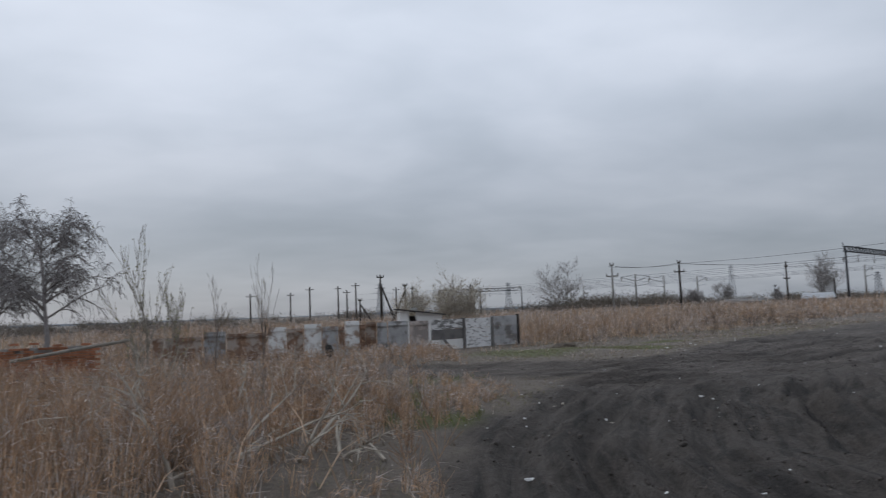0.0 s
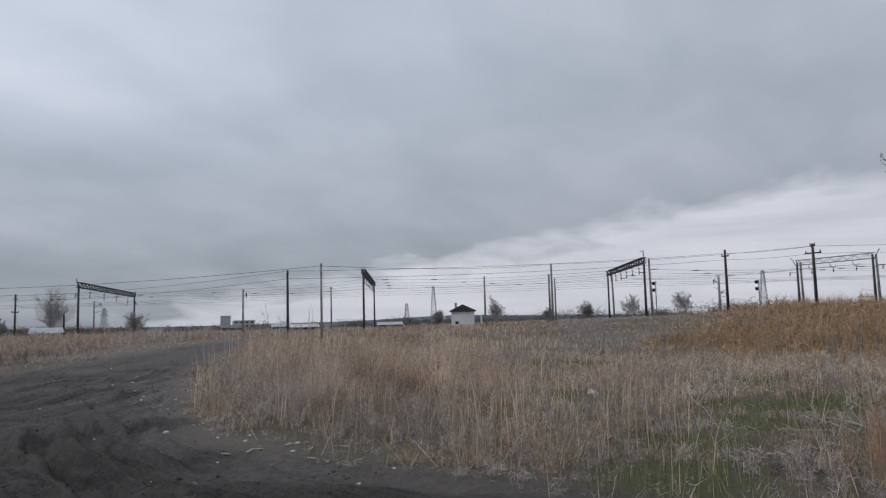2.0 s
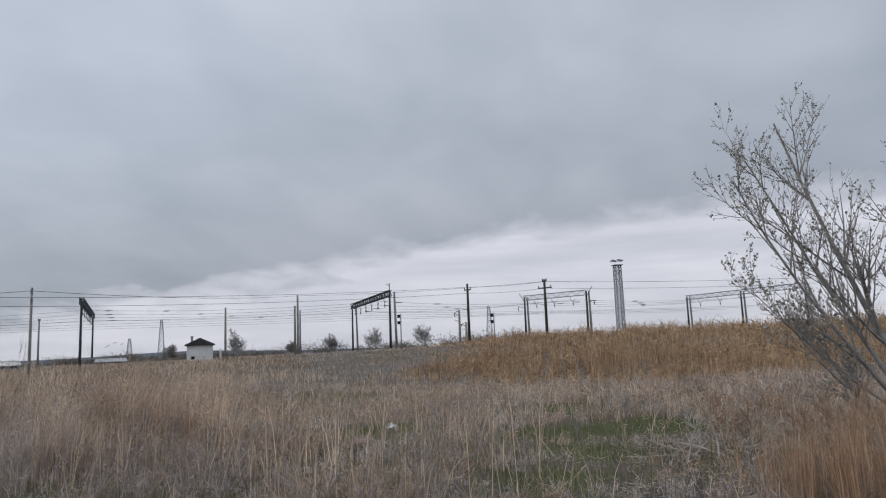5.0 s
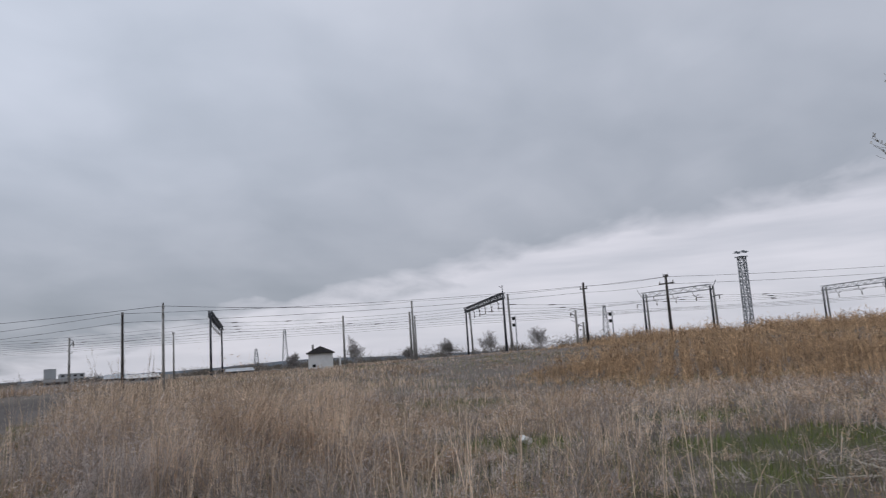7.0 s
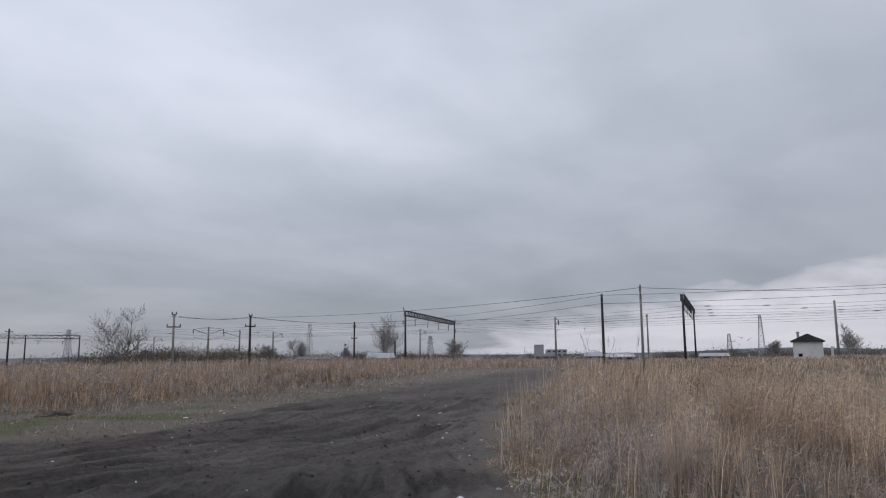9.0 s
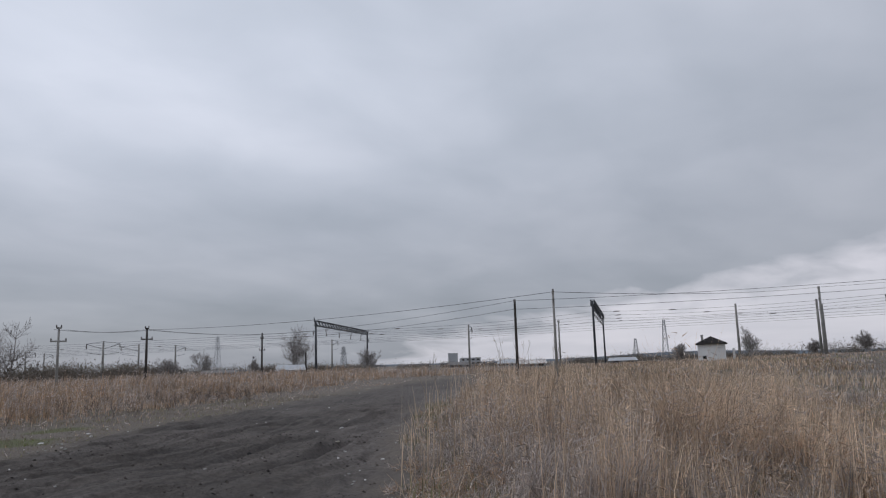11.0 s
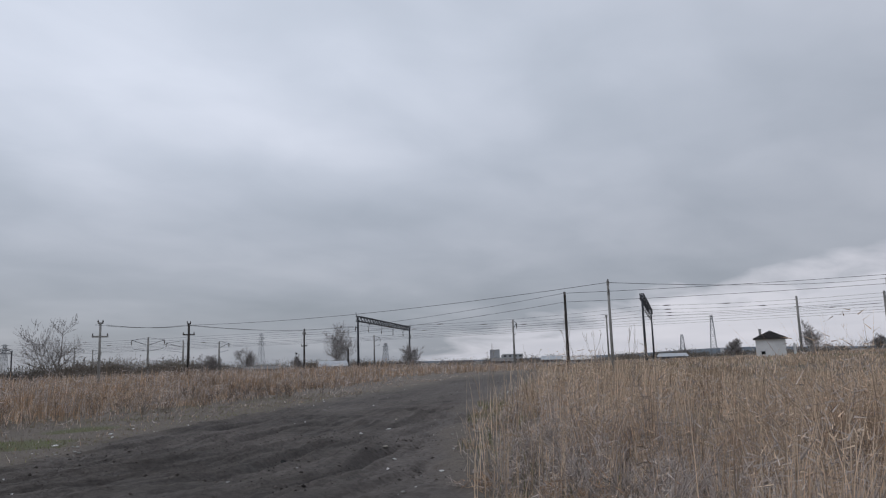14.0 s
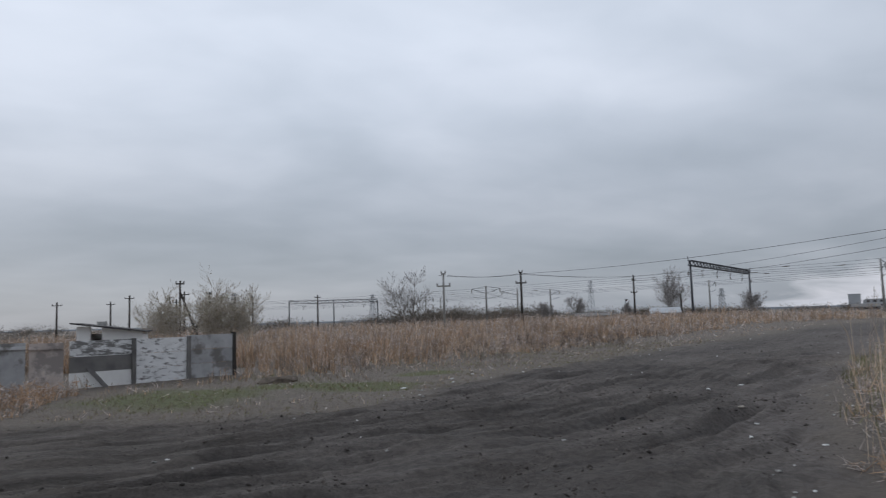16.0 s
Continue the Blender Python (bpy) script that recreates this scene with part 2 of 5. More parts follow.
CLOD = material("mud_clod", (0.048, 0.041, 0.036), (0.135, 0.116, 0.104), 3.0, 0.95, 0.4, 60, vary=0.5, island=True)
DIRT = material("dry_dirt", (0.08, 0.066, 0.054), (0.19, 0.155, 0.125), 9.0, 0.95, 0.8, 30)
STONE = material("grey_stone", (0.24, 0.235, 0.22), (0.42, 0.41, 0.39), 9.0, 0.95, 0.4, 50, vary=0.3)
# near-black: shade of insides put into the colour; black paint on signal heads
BLACK = material("dark_inside", (0.012, 0.012, 0.012), (0.022, 0.022, 0.022), 2.0, 0.9)
FAR_BLUE = material("far_building", (0.37, 0.385, 0.40), (0.45, 0.465, 0.48), 0.05, 0.95)
ROOF_PALE = material("pale_metal_roof", (0.40, 0.42, 0.44), (0.54, 0.56, 0.58), 1.0, 0.5, metal=0.2)
LAMP_RED = material("signal_lens", (0.12, 0.01, 0.01), (0.16, 0.02, 0.02), 2.0, 0.2)


# ---- helpers for meshes ----
class Shape:
    """Collects vertices and faces of one mesh."""

    def __init__(self):
        self.v, self.f = [], []

    def box(self, c, s, turn=None):
        o = len(self.v)
        for dx, dy, dz in ((-1, -1, -1), (1, -1, -1), (1, 1, -1), (-1, 1, -1), (-1, -1, 1), (1, -1, 1), (1, 1, 1), (-1, 1, 1)):
            p = Vector((dx * s[0] / 2, dy * s[1] / 2, dz * s[2] / 2))
            self.v.append(tuple((turn @ p if turn else p) + Vector(c)))
        self.f += [tuple(o + i for i in q) for q in ((0, 3, 2, 1), (4, 5, 6, 7), (0, 1, 5, 4), (1, 2, 6, 5), (2, 3, 7, 6), (3, 0, 4, 7))]
        return self

    def tube(self, pts, radii, n=6, caps=True):
        o = len(self.v)
        pts = [Vector(p) for p in pts]
        if not isinstance(radii, (list, tuple)):
            radii = [radii] * len(pts)
        for i, p in enumerate(pts):
            d = (pts[min(i + 1, len(pts) - 1)] - pts[max(i - 1, 0)]).normalized()
            a = d.orthogonal().normalized() if abs(d.z) < 0.9 else d.cross(Vector((0, 1, 0))).normalized()
            b = d.cross(a)
            for k in range(n):
                w = 2 * math.pi * k / n
                self.v.append(tuple(p + (a * math.cos(w) + b * math.sin(w)) * radii[i]))
        for i in range(len(pts) - 1):
            for k in range(n):
                q, r = o + i * n, (k + 1) % n
                self.f.append((q + k, q + r, q + n + r, q + n + k))
        if caps:
            self.f.append(tuple(o + k for k in reversed(range(n))))
            self.f.append(tuple(o + (len(pts) - 1) * n + k for k in range(n)))
        return self

    def bar(self, a, b, w):
        return self.tube([a, b], w / 2, 4)

    def mesh(self, name, mat, smooth=False):
        me = bpy.data.meshes.new(name)
        me.from_pydata(self.v, [], self.f)
        me.materials.append(mat)
        if smooth:
            me.shade_smooth()
        return me


def part(name, shape, mat, parent=None, label="", smooth=False):
    ob = new(name, shape.mesh(name, mat, smooth))
    if parent is not None:
        ob.parent = parent
    if label:
        ob["label"] = label
    return ob


def thing(name, at, label, category, group="", turn=0.0, kind=""):
    ob = new(name)
    ob.empty_display_size = 0.3
    ob.matrix_basis = pose(at[0], at[1], at[2] + float(rise_of(at[0], at[1])), 0, 0, turn)
    return tagged(ob, label, category, group, kind)


def quick_mesh(name, verts, tris, mat):
    """A large joined mesh from arrays of vertices and triangles."""
    me = bpy.data.meshes.new(name)
    me.vertices.add(len(verts))
    me.vertices.foreach_set("co", np.ascontiguousarray(verts, np.float32).ravel())
    me.loops.add(tris.size)
    me.loops.foreach_set("vertex_index", np.ascontiguousarray(tris, np.int32).ravel())
    me.polygons.add(len(tris))
    me.polygons.foreach_set("loop_start", np.arange(0, tris.size, 3, dtype=np.int32))
    me.update(calc_edges=True)
    me.materials.append(mat)
    return me


rng = np.random.default_rng(7)

# ---- the plan: road, verges, grass ----
ROAD = [(3.0, -30, 4.2), (3.2, -8, 4.0), (3.8, 0, 3.6), (4.7, 7, 3.5), (6.4, 11.3, 3.4), (10.0, 16.6, 3.9), (15.2, 22.8, 3.9), (22.3, 29.3, 3.7), (30.3, 35.6, 3.4), (40, 42.8, 3.0), (50, 49, 2.6)]
# the way that most wheels take: out of the west, then along the track
THROUGH = [(-40, 15.5, 3), (-12, 17.2, 3), (-2, 17.6, 3), (5, 18.2, 3), (10.5, 20.2, 3), (16.2, 24.2, 3), (22.6, 29.5, 3), (30.3, 35.6, 3), (40, 42.8, 3), (50, 49, 3)]
BRANCH = [(9.0, 17.5, 3.4), (4.5, 18.6, 3.0), (-2, 19.6, 2.6), (-9, 19.0, 2.2), (-30, 17, 2.0)]


def track(line, x, y):
    """How far points lie from a line of (x, y, half width): the side-step over the half width, and the signed metres."""
    return track_all(line, x, y)[:2]


def track_all(line, x, y):
    """As track, and the metres along the line."""
    best, out = np.full(np.shape(x), 1e9), np.zeros(np.shape(x))
    gone, along = 0.0, np.zeros(np.shape(x))
    ratio = np.full(np.shape(x), 1e9)
    for (ax, ay, aw), (bx, by, bw) in zip(line, line[1:]):
        dx, dy = bx - ax, by - ay
        ln = dx * dx + dy * dy
        u = np.clip(((x - ax) * dx + (y - ay) * dy) / ln, 0, 1)
        ox, oy = x - ax - u * dx, y - ay - u * dy
        d = np.hypot(ox, oy)
        near = d < best
        side = np.sign(dx * oy - dy * ox) * d
        ratio = np.where(near, d / (aw + u * (bw - aw)), ratio)
        out = np.where(near, side, out)
        along = np.where(near, gone + u * math.sqrt(ln), along)
        gone += math.sqrt(ln)
        best = np.where(near, d, best)
    return ratio, out, along


GRAINS = np.random.default_rng(99).uniform(-1, 1, (16, 256, 256))


def lumps(x, y, scale, seed):
    """Smooth irregular noise from about -1 to 1, of two octaves."""
    total = 0.0
    for k, amp in ((0, 0.8), (1, 0.4)):
        u, v = (x + 900.0) / scale * 1.3 * 2**k + 17.3 * seed, (y + 900.0) / scale * 1.3 * 2**k + 5.7 * seed
        iu, iv = np.floor(u).astype(int), np.floor(v).astype(int)
        fu, fv = u - iu, v - iv
        fu, fv = fu * fu * (3 - 2 * fu), fv * fv * (3 - 2 * fv)
        g = GRAINS[(seed + 5 * k) % 16]
        a, b = g[iu % 256, iv % 256], g[(iu + 1) % 256, iv % 256]
        c, d = g[iu % 256, (iv + 1) % 256], g[(iu + 1) % 256, (iv + 1) % 256]
        total = total + amp * ((a + (b - a) * fu) * (1 - fv) + (c + (d - c) * fu) * fv)
    return total


def smooth(a, lo, hi):
    u = np.clip((a - lo) / (hi - lo), 0, 1)
    return u * u * (3 - 2 * u)


def mud_of(x, y):
    r1, _ = track(ROAD, x, y)
    r2, _ = track(BRANCH, x, y)
    w = 0.12 * lumps(x, y, 2.5, 3) + 0.06 * lumps(x, y, 0.7, 4)
    ditch = 0.9 * (1 - smooth(np.hypot((x - 10.4) / 1.3, y - 0.9) + 2.5 * w, 0.5, 1.0))
    return np.maximum(np.maximum(1 - smooth(r1 + w, 0.88, 1.12), ditch), 0.85 * (1 - smooth(r2 + 1.5 * w, 0.75, 1.2)))


GREENS = [(16.2, 5.5, 1.6), (20.4, 1.9, 1.6), (16.0, 1.7, 1.4), (13.6, 1.4, 1.1), (27, 9, 2.2), (9.0, 1.7, 1.2), (11.4, 1.9, 1.0), (25, 15, 1.8), (34, 14, 3.0), (31, 3, 2.0), (38, 22, 2.5), (5.5, 25.0, 2.4), (9.6, 25.6, 1.6), (1.0, 17.0, 2.0), (16.5, 0.2, 1.6), (-1.0, 15.0, 1.6), (1.2, 10.2, 1.1), (0.6, 12.6, 1.2), (8.0, 26.8, 1.5), (12.0, 28.6, 1.0)]


def green_of(x, y):
    g = 0.0
    for cx, cy, cr in GREENS:
        g = np.maximum(g, 1 - smooth(np.hypot(x - cx, y - cy) / cr + 0.25 * lumps(x, y, 1.2, 9), 0.5, 1.15))
    return g


def swap_of(x, y):
    """1 where the wheels follow the way from the west, 0 where they follow the bend."""
    return smooth(y - 0.15 * x + 0.9 * lumps(x, y, 3.0, 19), 10.5, 14.5)


def ruts(s, list_):
    out = 0.0
    for c, d, w in list_:
        out = out - d * np.exp(-(((s - c) / w) ** 2)) + 0.55 * d * np.exp(-(((np.abs(s - c) - 1.9 * w) / (0.55 * w)) ** 2))
    return out


def rise_of(x, y):
    """The field climbs a little towards the railway, more so to the east, and falls away beyond it."""
    r, az = np.hypot(x - 3, y - 2), np.degrees(np.arctan2(x, y))
    return smooth(r, 28, 80) * (1 - smooth(r, 190, 330)) * (0.45 + 1.5 * smooth(az, 40, 95)) * smooth(az, -8, 24) * (1 - smooth(az, 150, 178))


def ground_height(x, y):
    m = mud_of(x, y)
    _, s, a = track_all(ROAD, x, y)
    _, s2, a2 = track_all(THROUGH, x, y)
    w = swap_of(x, y)
    s = s + 0.22 * lumps(a * 0.35, s * 0.2, 1.0, 21)
    s2 = s2 + 0.22 * lumps(a2 * 0.35, s2 * 0.2, 1.0, 22)
    fade = 1.0 + 0.9 * lumps(a, s, 5.0, 23)
    fade2 = 1.0 + 0.9 * lumps(a2, s2, 5.0, 24)
    one = ruts(s, ((-2.4, 0.10, 0.15), (-1.0, 0.13, 0.17), (0.5, 0.10, 0.16), (1.9, 0.13, 0.17), (2.8, 0.07, 0.13), (-1.6, 0.05, 0.11), (1.2, 0.05, 0.1))) * fade
    two = ruts(s2, ((-4.2, 0.09, 0.16), (-2.7, 0.12, 0.17), (-1.5, 0.08, 0.13), (-0.3, 0.12, 0.16), (0.9, 0.07, 0.12), (1.8, 0.11, 0.16), (3.0, 0.09, 0.15))) * fade2
    near = np.exp(-((np.hypot(x - 12, y - 12) / 60) ** 2))
    churn = 0.022 * lumps(x, y, 0.34, 5) + 0.014 * lumps(x, y, 0.2, 2) + 0.03 * lumps(x, y, 1.1, 6)
    ridges = (1 - w) * lumps(s * 2.6, a * 0.5, 1.0, 7) + w * lumps(s2 * 2.6, a2 * 0.5, 1.0, 11)
    base = 0.05 * lumps(x, y, 6, 8) * near + 0.03 * lumps(x, y, 1.3, 12) * near
    return rise_of(x, y) + base + m * near * ((1 - w) * one + w * two + churn + 0.085 * ridges - 0.05)


def build_ground():
    def lines(lo, hi, step, far):
        mid = list(np.arange(lo, hi + 1e-6, step))
        out, d, p = [], step, hi
        while p < far:
            d *= 1.16
            p += d
            out.append(p)
        neg, d, p = [], step, lo
        while p > -far:
            d *= 1.16
            p -= d
            neg.append(p)
        return np.array(neg[::-1] + mid + out)

    xs, ys = lines(-1, 18.5, 0.085, 3200), lines(5.5, 27, 0.085, 3200)
    gx, gy = np.meshgrid(xs, ys)
    z = ground_height(gx, gy)
    verts = np.stack([gx, gy, z], -1).reshape(-1, 3)
    nx, ny = len(xs), len(ys)
    i = (np.arange(ny - 1)[:, None] * nx + np.arange(nx - 1)[None]).ravel()
    tris = np.concatenate([np.stack([i, i + 1, i + nx + 1], 1), np.stack([i, i + nx + 1, i + nx], 1)])
    m = bpy.data.materials.new("field_soil")
    m.use_nodes = True
    nt = m.node_tree
    N, L = nt.nodes.new, nt.links.new
    b = nt.nodes["Principled BSDF"]
    b.inputs["Specular IOR Level"].default_value = 0.3
    geo = N("ShaderNodeNewGeometry")

    def noise_(s, d=8.0, r=0.62):
        n = N("ShaderNodeTexNoise")
        n.inputs["Scale"].default_value, n.inputs["Detail"].default_value, n.inputs["Roughness"].default_value = s, d, r
        L(geo.outputs["Position"], n.inputs["Vector"])
        return n.outputs["Fac"]

    def ramp(fac, *stops):
        n = N("ShaderNodeValToRGB")
        while len(n.color_ramp.elements) < len(stops):
            n.color_ramp.elements.new(0.5)
        for e, (p, c) in zip(n.color_ramp.elements, stops):
            e.position, e.color = p, (*c, 1)
        L(fac, n.inputs[0])
        return n.outputs[0]

    def mix(fac, a, bb, kind="MIX"):
        n = N("ShaderNodeMix")
        n.data_type, n.blend_type = "RGBA", kind
        if isinstance(fac, float):
            n.inputs[0].default_value = fac
        else:
            L(fac, n.inputs[0])
        L(a, n.inputs[6]), L(bb, n.inputs[7])
        return n.outputs[2]

    def attr(name):
        n = N("ShaderNodeAttribute")
        n.attribute_name = name
        return n.outputs["Fac"]

    mud = mix(noise_(0.45), ramp(noise_(12.0, 12.0, 0.75), (0.36, (0.020, 0.0165, 0.0145)), (0.5, (0.046, 0.039, 0.0345)), (0.62, (0.115, 0.098, 0.087))), ramp(noise_(34.0, 12.0, 0.75), (0.4, (0.040, 0.034, 0.030)), (0.62, (0.108, 0.092, 0.081))))
    def streak(a, b):
        flow = N("ShaderNodeCombineXYZ")
        L(attr(a), flow.inputs[0]), L(attr(b), flow.inputs[1])
        n = N("ShaderNodeTexNoise")
        n.inputs["Scale"].default_value, n.inputs["Detail"].default_value, n.inputs["Roughness"].default_value = 1.0, 8.0, 0.68
        n.inputs["Distortion"].default_value = 0.6
        L(flow.outputs[0], n.inputs["Vector"])
        return n.outputs["Fac"]

    blend = N("ShaderNodeMix")
    L(attr("swap"), blend.inputs[0]), L(streak("across", "along"), blend.inputs[2]), L(streak("across_b", "along_b"), blend.inputs[3])
    streaks = blend.outputs[0]
    mud = mix(ramp(streaks, (0.44, (0, 0, 0)), (0.66, (0.7, 0.7, 0.7))), mud, ramp(noise_(16.0, 12.0, 0.75), (0.38, (0.072, 0.061, 0.054)), (0.62, (0.165, 0.142, 0.126))))
    mud = mix(ramp(streaks, (0.37, (0.9, 0.9, 0.9)), (0.49, (0, 0, 0))), mud, ramp(noise_(20.0, 12.0, 0.75), (0.4, (0.016, 0.014, 0.013)), (0.62, (0.045, 0.039, 0.036))))
    mud = mix(attr("dry"), mud, ramp(noise_(9.0, 12.0, 0.7), (0.36, (0.118, 0.103, 0.094)), (0.64, (0.26, 0.228, 0.208))))
    thatch = mix(noise_(1.1), ramp(noise_(26.0), (0.3, (0.098, 0.084, 0.073)), (0.7, (0.275, 0.232, 0.19))), ramp(noise_(11.0), (0.3, (0.108, 0.093, 0.081)), (0.7, (0.26, 0.22, 0.182))))
    green = ramp(noise_(14.0), (0.3, (0.07, 0.085, 0.03)), (0.7, (0.16, 0.17, 0.065)))
    col = mix(attr("green"), thatch, green)
    col = mix(attr("mud"), col, mud)
    L(col, b.inputs["Base Color"])
    b.inputs["Roughness"].default_value = 0.85
    bp = N("ShaderNodeBump")
    bp.inputs["Strength"].default_value, bp.inputs["Distance"].default_value = 1.0, 0.10
    both = N("ShaderNodeMath")
    both.operation = "ADD"
    L(noise_(7.0, 12.0, 0.78), both.inputs[0]), L(streaks, both.inputs[1])
    L(both.outputs[0], bp.inputs["Height"])
    L(bp.outputs[0], b.inputs["Normal"])
    me = quick_mesh("ground", verts, tris, m)
    rim, across, along = track_all(ROAD, gx, gy)
    dry = np.clip(0.6 * smooth(rim + 0.2 * lumps(gx, gy, 1.6, 26), 0.6, 1.0) * smooth(-across, -2.0, 0.5) + 0.5 * swap_of(gx, gy) * (0.7 + 0.6 * lumps(gx, gy, 2.2, 27)), 0, 0.75)
    _, across_b, along_b = track_all(THROUGH, gx, gy)
    for name, val in (("across", across * 3.8), ("along", along * 0.42), ("across_b", across_b * 3.8), ("along_b", along_b * 0.42), ("swap", swap_of(gx, gy)), ("dry", dry), ("mud", mud_of(gx, gy)), ("green", green_of(gx, gy) * 0.85)):
        at = me.attributes.new(name, "FLOAT", "POINT")
        at.data.foreach_set("value", np.ascontiguousarray(val, np.float32).ravel())
    me.shade_smooth()
    return tagged(new("ground", me), "open field with a rutted black mud track and dry thatch", "ground", kind="structure")


build_ground()


# ---- grass, reeds and weeds ----
def blades(x, y, height, width, lean=0.25, wind=(0.05, -0.03), foot=0.0):
    """Vertices and triangles of bent tapering blades at the places given; they lean out from the middle of their tuft."""
    n = len(x)
    a = rng.uniform(0, 2 * math.pi, n)
    cell = 0.42
    tx, ty = np.floor(x / cell), np.floor(y / cell)
    jx = (np.sin(tx * 12.99 + ty * 78.23) * 437.58) % 1.0
    jy = (np.sin(tx * 39.35 + ty * 11.14) * 853.11) % 1.0
    t = np.arctan2(y / cell - ty - jy, x / cell - tx - jx) + rng.normal(0, 0.9, n)
    fell = rng.uniform(0, 1, n) < 0.10
    lean = lean * np.where(fell, 2.6, 1.0) * rng.choice([0.5, 1.0, 1.6], n)
    height = height * np.where(fell, 0.6, 1.0)
    lean = lean * (0.75 + 0.7 * lumps(x, y, 1.7, 45))
    lx = lean * height * rng.uniform(0.1, 1.0, n) * np.cos(t) + wind[0] * height
    ly = lean * height * rng.uniform(0.1, 1.0, n) * np.sin(t) + wind[1] * height
    z = ground_height(x, y) - 0.02 + foot
    wx, wy = np.cos(a) * width / 2, np.sin(a) * width / 2
    p0 = np.stack([x, y, z], 1)
    p1 = p0 + np.stack([lx * 0.35, ly * 0.35, height * 0.55], 1)
    p2 = p0 + np.stack([lx, ly, height * rng.uniform(0.86, 1.0, n)], 1)
    w = np.stack([wx, wy, 0 * wx], 1)
    v = np.stack([p0 - w, p0 + w, p1 - 0.75 * w, p1 + 0.75 * w, p2], 1).reshape(-1, 3)
    o = np.arange(n)[:, None] * 5
    f = np.concatenate([o + [0, 1, 3], o + [0, 3, 2], o + [2, 3, 4]])
    return v, f


def scatter(n, x0, x1, y0, y1):
    return rng.uniform(x0, x1, n), rng.uniform(y0, y1, n)


def reed_zone(x, y):
    return smooth(x + 0.3 * y + 7.0 * lumps(x, y, 6, 31), 15, 44) * smooth(-y + 0.12 * x + 6.0 * lumps(x, y, 7, 32), -9.0, 5.0) * np.clip(0.8 + 0.5 * lumps(x, y, 3.5, 33), 0.25, 1)


def right_field(x, y):
    """1 in the field on the far side of the track from the sheds."""
    r, s = track(ROAD, x, y)
    return (s < 0) & (r + 0.10 * lumps(x, y, 1.5, 14) > 1.06)


def grow(name, label, mat, x, y, h, width, lean=0.25, category="grass", wind=(0.05, -0.03), foot=0.0):
    v, f = blades(x, y, h, width, lean, wind, foot)
    return tagged(new(name, quick_mesh(name, v, f, mat)), label, category, kind="stuff")


def tangle(name, label, mat, x, y, h, n, size=0.11, category="weeds"):
    """Short broken bits of stalk caught crosswise in the standing growth."""
    i = rng.integers(0, len(x), n)
    px, py = x[i] + rng.normal(0, 0.06, n), y[i] + rng.normal(0, 0.06, n)
    d = np.hypot(px - 5, py - 4)
    ln = size * rng.uniform(0.4, 1.4, n) * (1 + 0.03 * d)
    a, e = rng.uniform(0, 2 * math.pi, n), rng.uniform(-0.5, 1.1, n)
    p = np.stack([px, py, ground_height(px, py) + h[i] * rng.uniform(0.05, 1.0, n) ** 0.8], 1)
    q = p + np.stack([np.cos(a) * np.cos(e), np.sin(a) * np.cos(e), np.sin(e)], 1) * ln[:, None]
    b = rng.normal(0, 1, (n, 3))
    b *= ((0.0022 + 0.00042 * d) / np.linalg.norm(b, axis=1))[:, None]
    v = np.stack([p - b, p + b, q], 1).reshape(-1, 3)
    return tagged(new(name, quick_mesh(name, v, np.arange(3 * n).reshape(-1, 3), mat)), label, category, kind="stuff")


def width_at(x, y, near=0.0035, per=0.00066):
    return near + per * np.hypot(x - 4, y - 3)


def tuft_pull(x, y, pull=0.55, cell=0.42):
    """Draws scattered places towards the middles of tufts, and gives each tuft a height of its own."""
    tx, ty = np.floor(x / cell), np.floor(y / cell)
    jx = (np.sin(tx * 12.99 + ty * 78.23) * 437.58) % 1.0
    jy = (np.sin(tx * 39.35 + ty * 11.14) * 853.11) % 1.0
    tall = (np.sin(tx * 27.17 + ty * 61.07) * 641.93) % 1.0
    return x + pull * ((tx + jx) * cell - x), y + pull * ((ty + jy) * cell - y), 0.62 + 0.62 * tall


def clump_gain(x, y):
    return np.clip(0.5 + 1.05 * lumps(x, y, 2.0, 41) + 0.65 * lumps(x, y, 0.7, 42), 0.05, 1.6)


def field_blades(n, x0, x1, y0, y1, thin=1.0):
    """Places in the field, thinned by clumps, out of the mud and the reeds."""
    x, y = scatter(n, x0, x1, y0, y1)
    keep = right_field(x, y) & (rng.uniform(0, 1, n) < clump_gain(x, y) * thin) & (rng.uniform(0, 1, n) > 0.93 * green_of(x, y)) & (rng.uniform(0, 1, n) > 0.6 * reed_zone(x, y))
    return x[keep], y[keep]


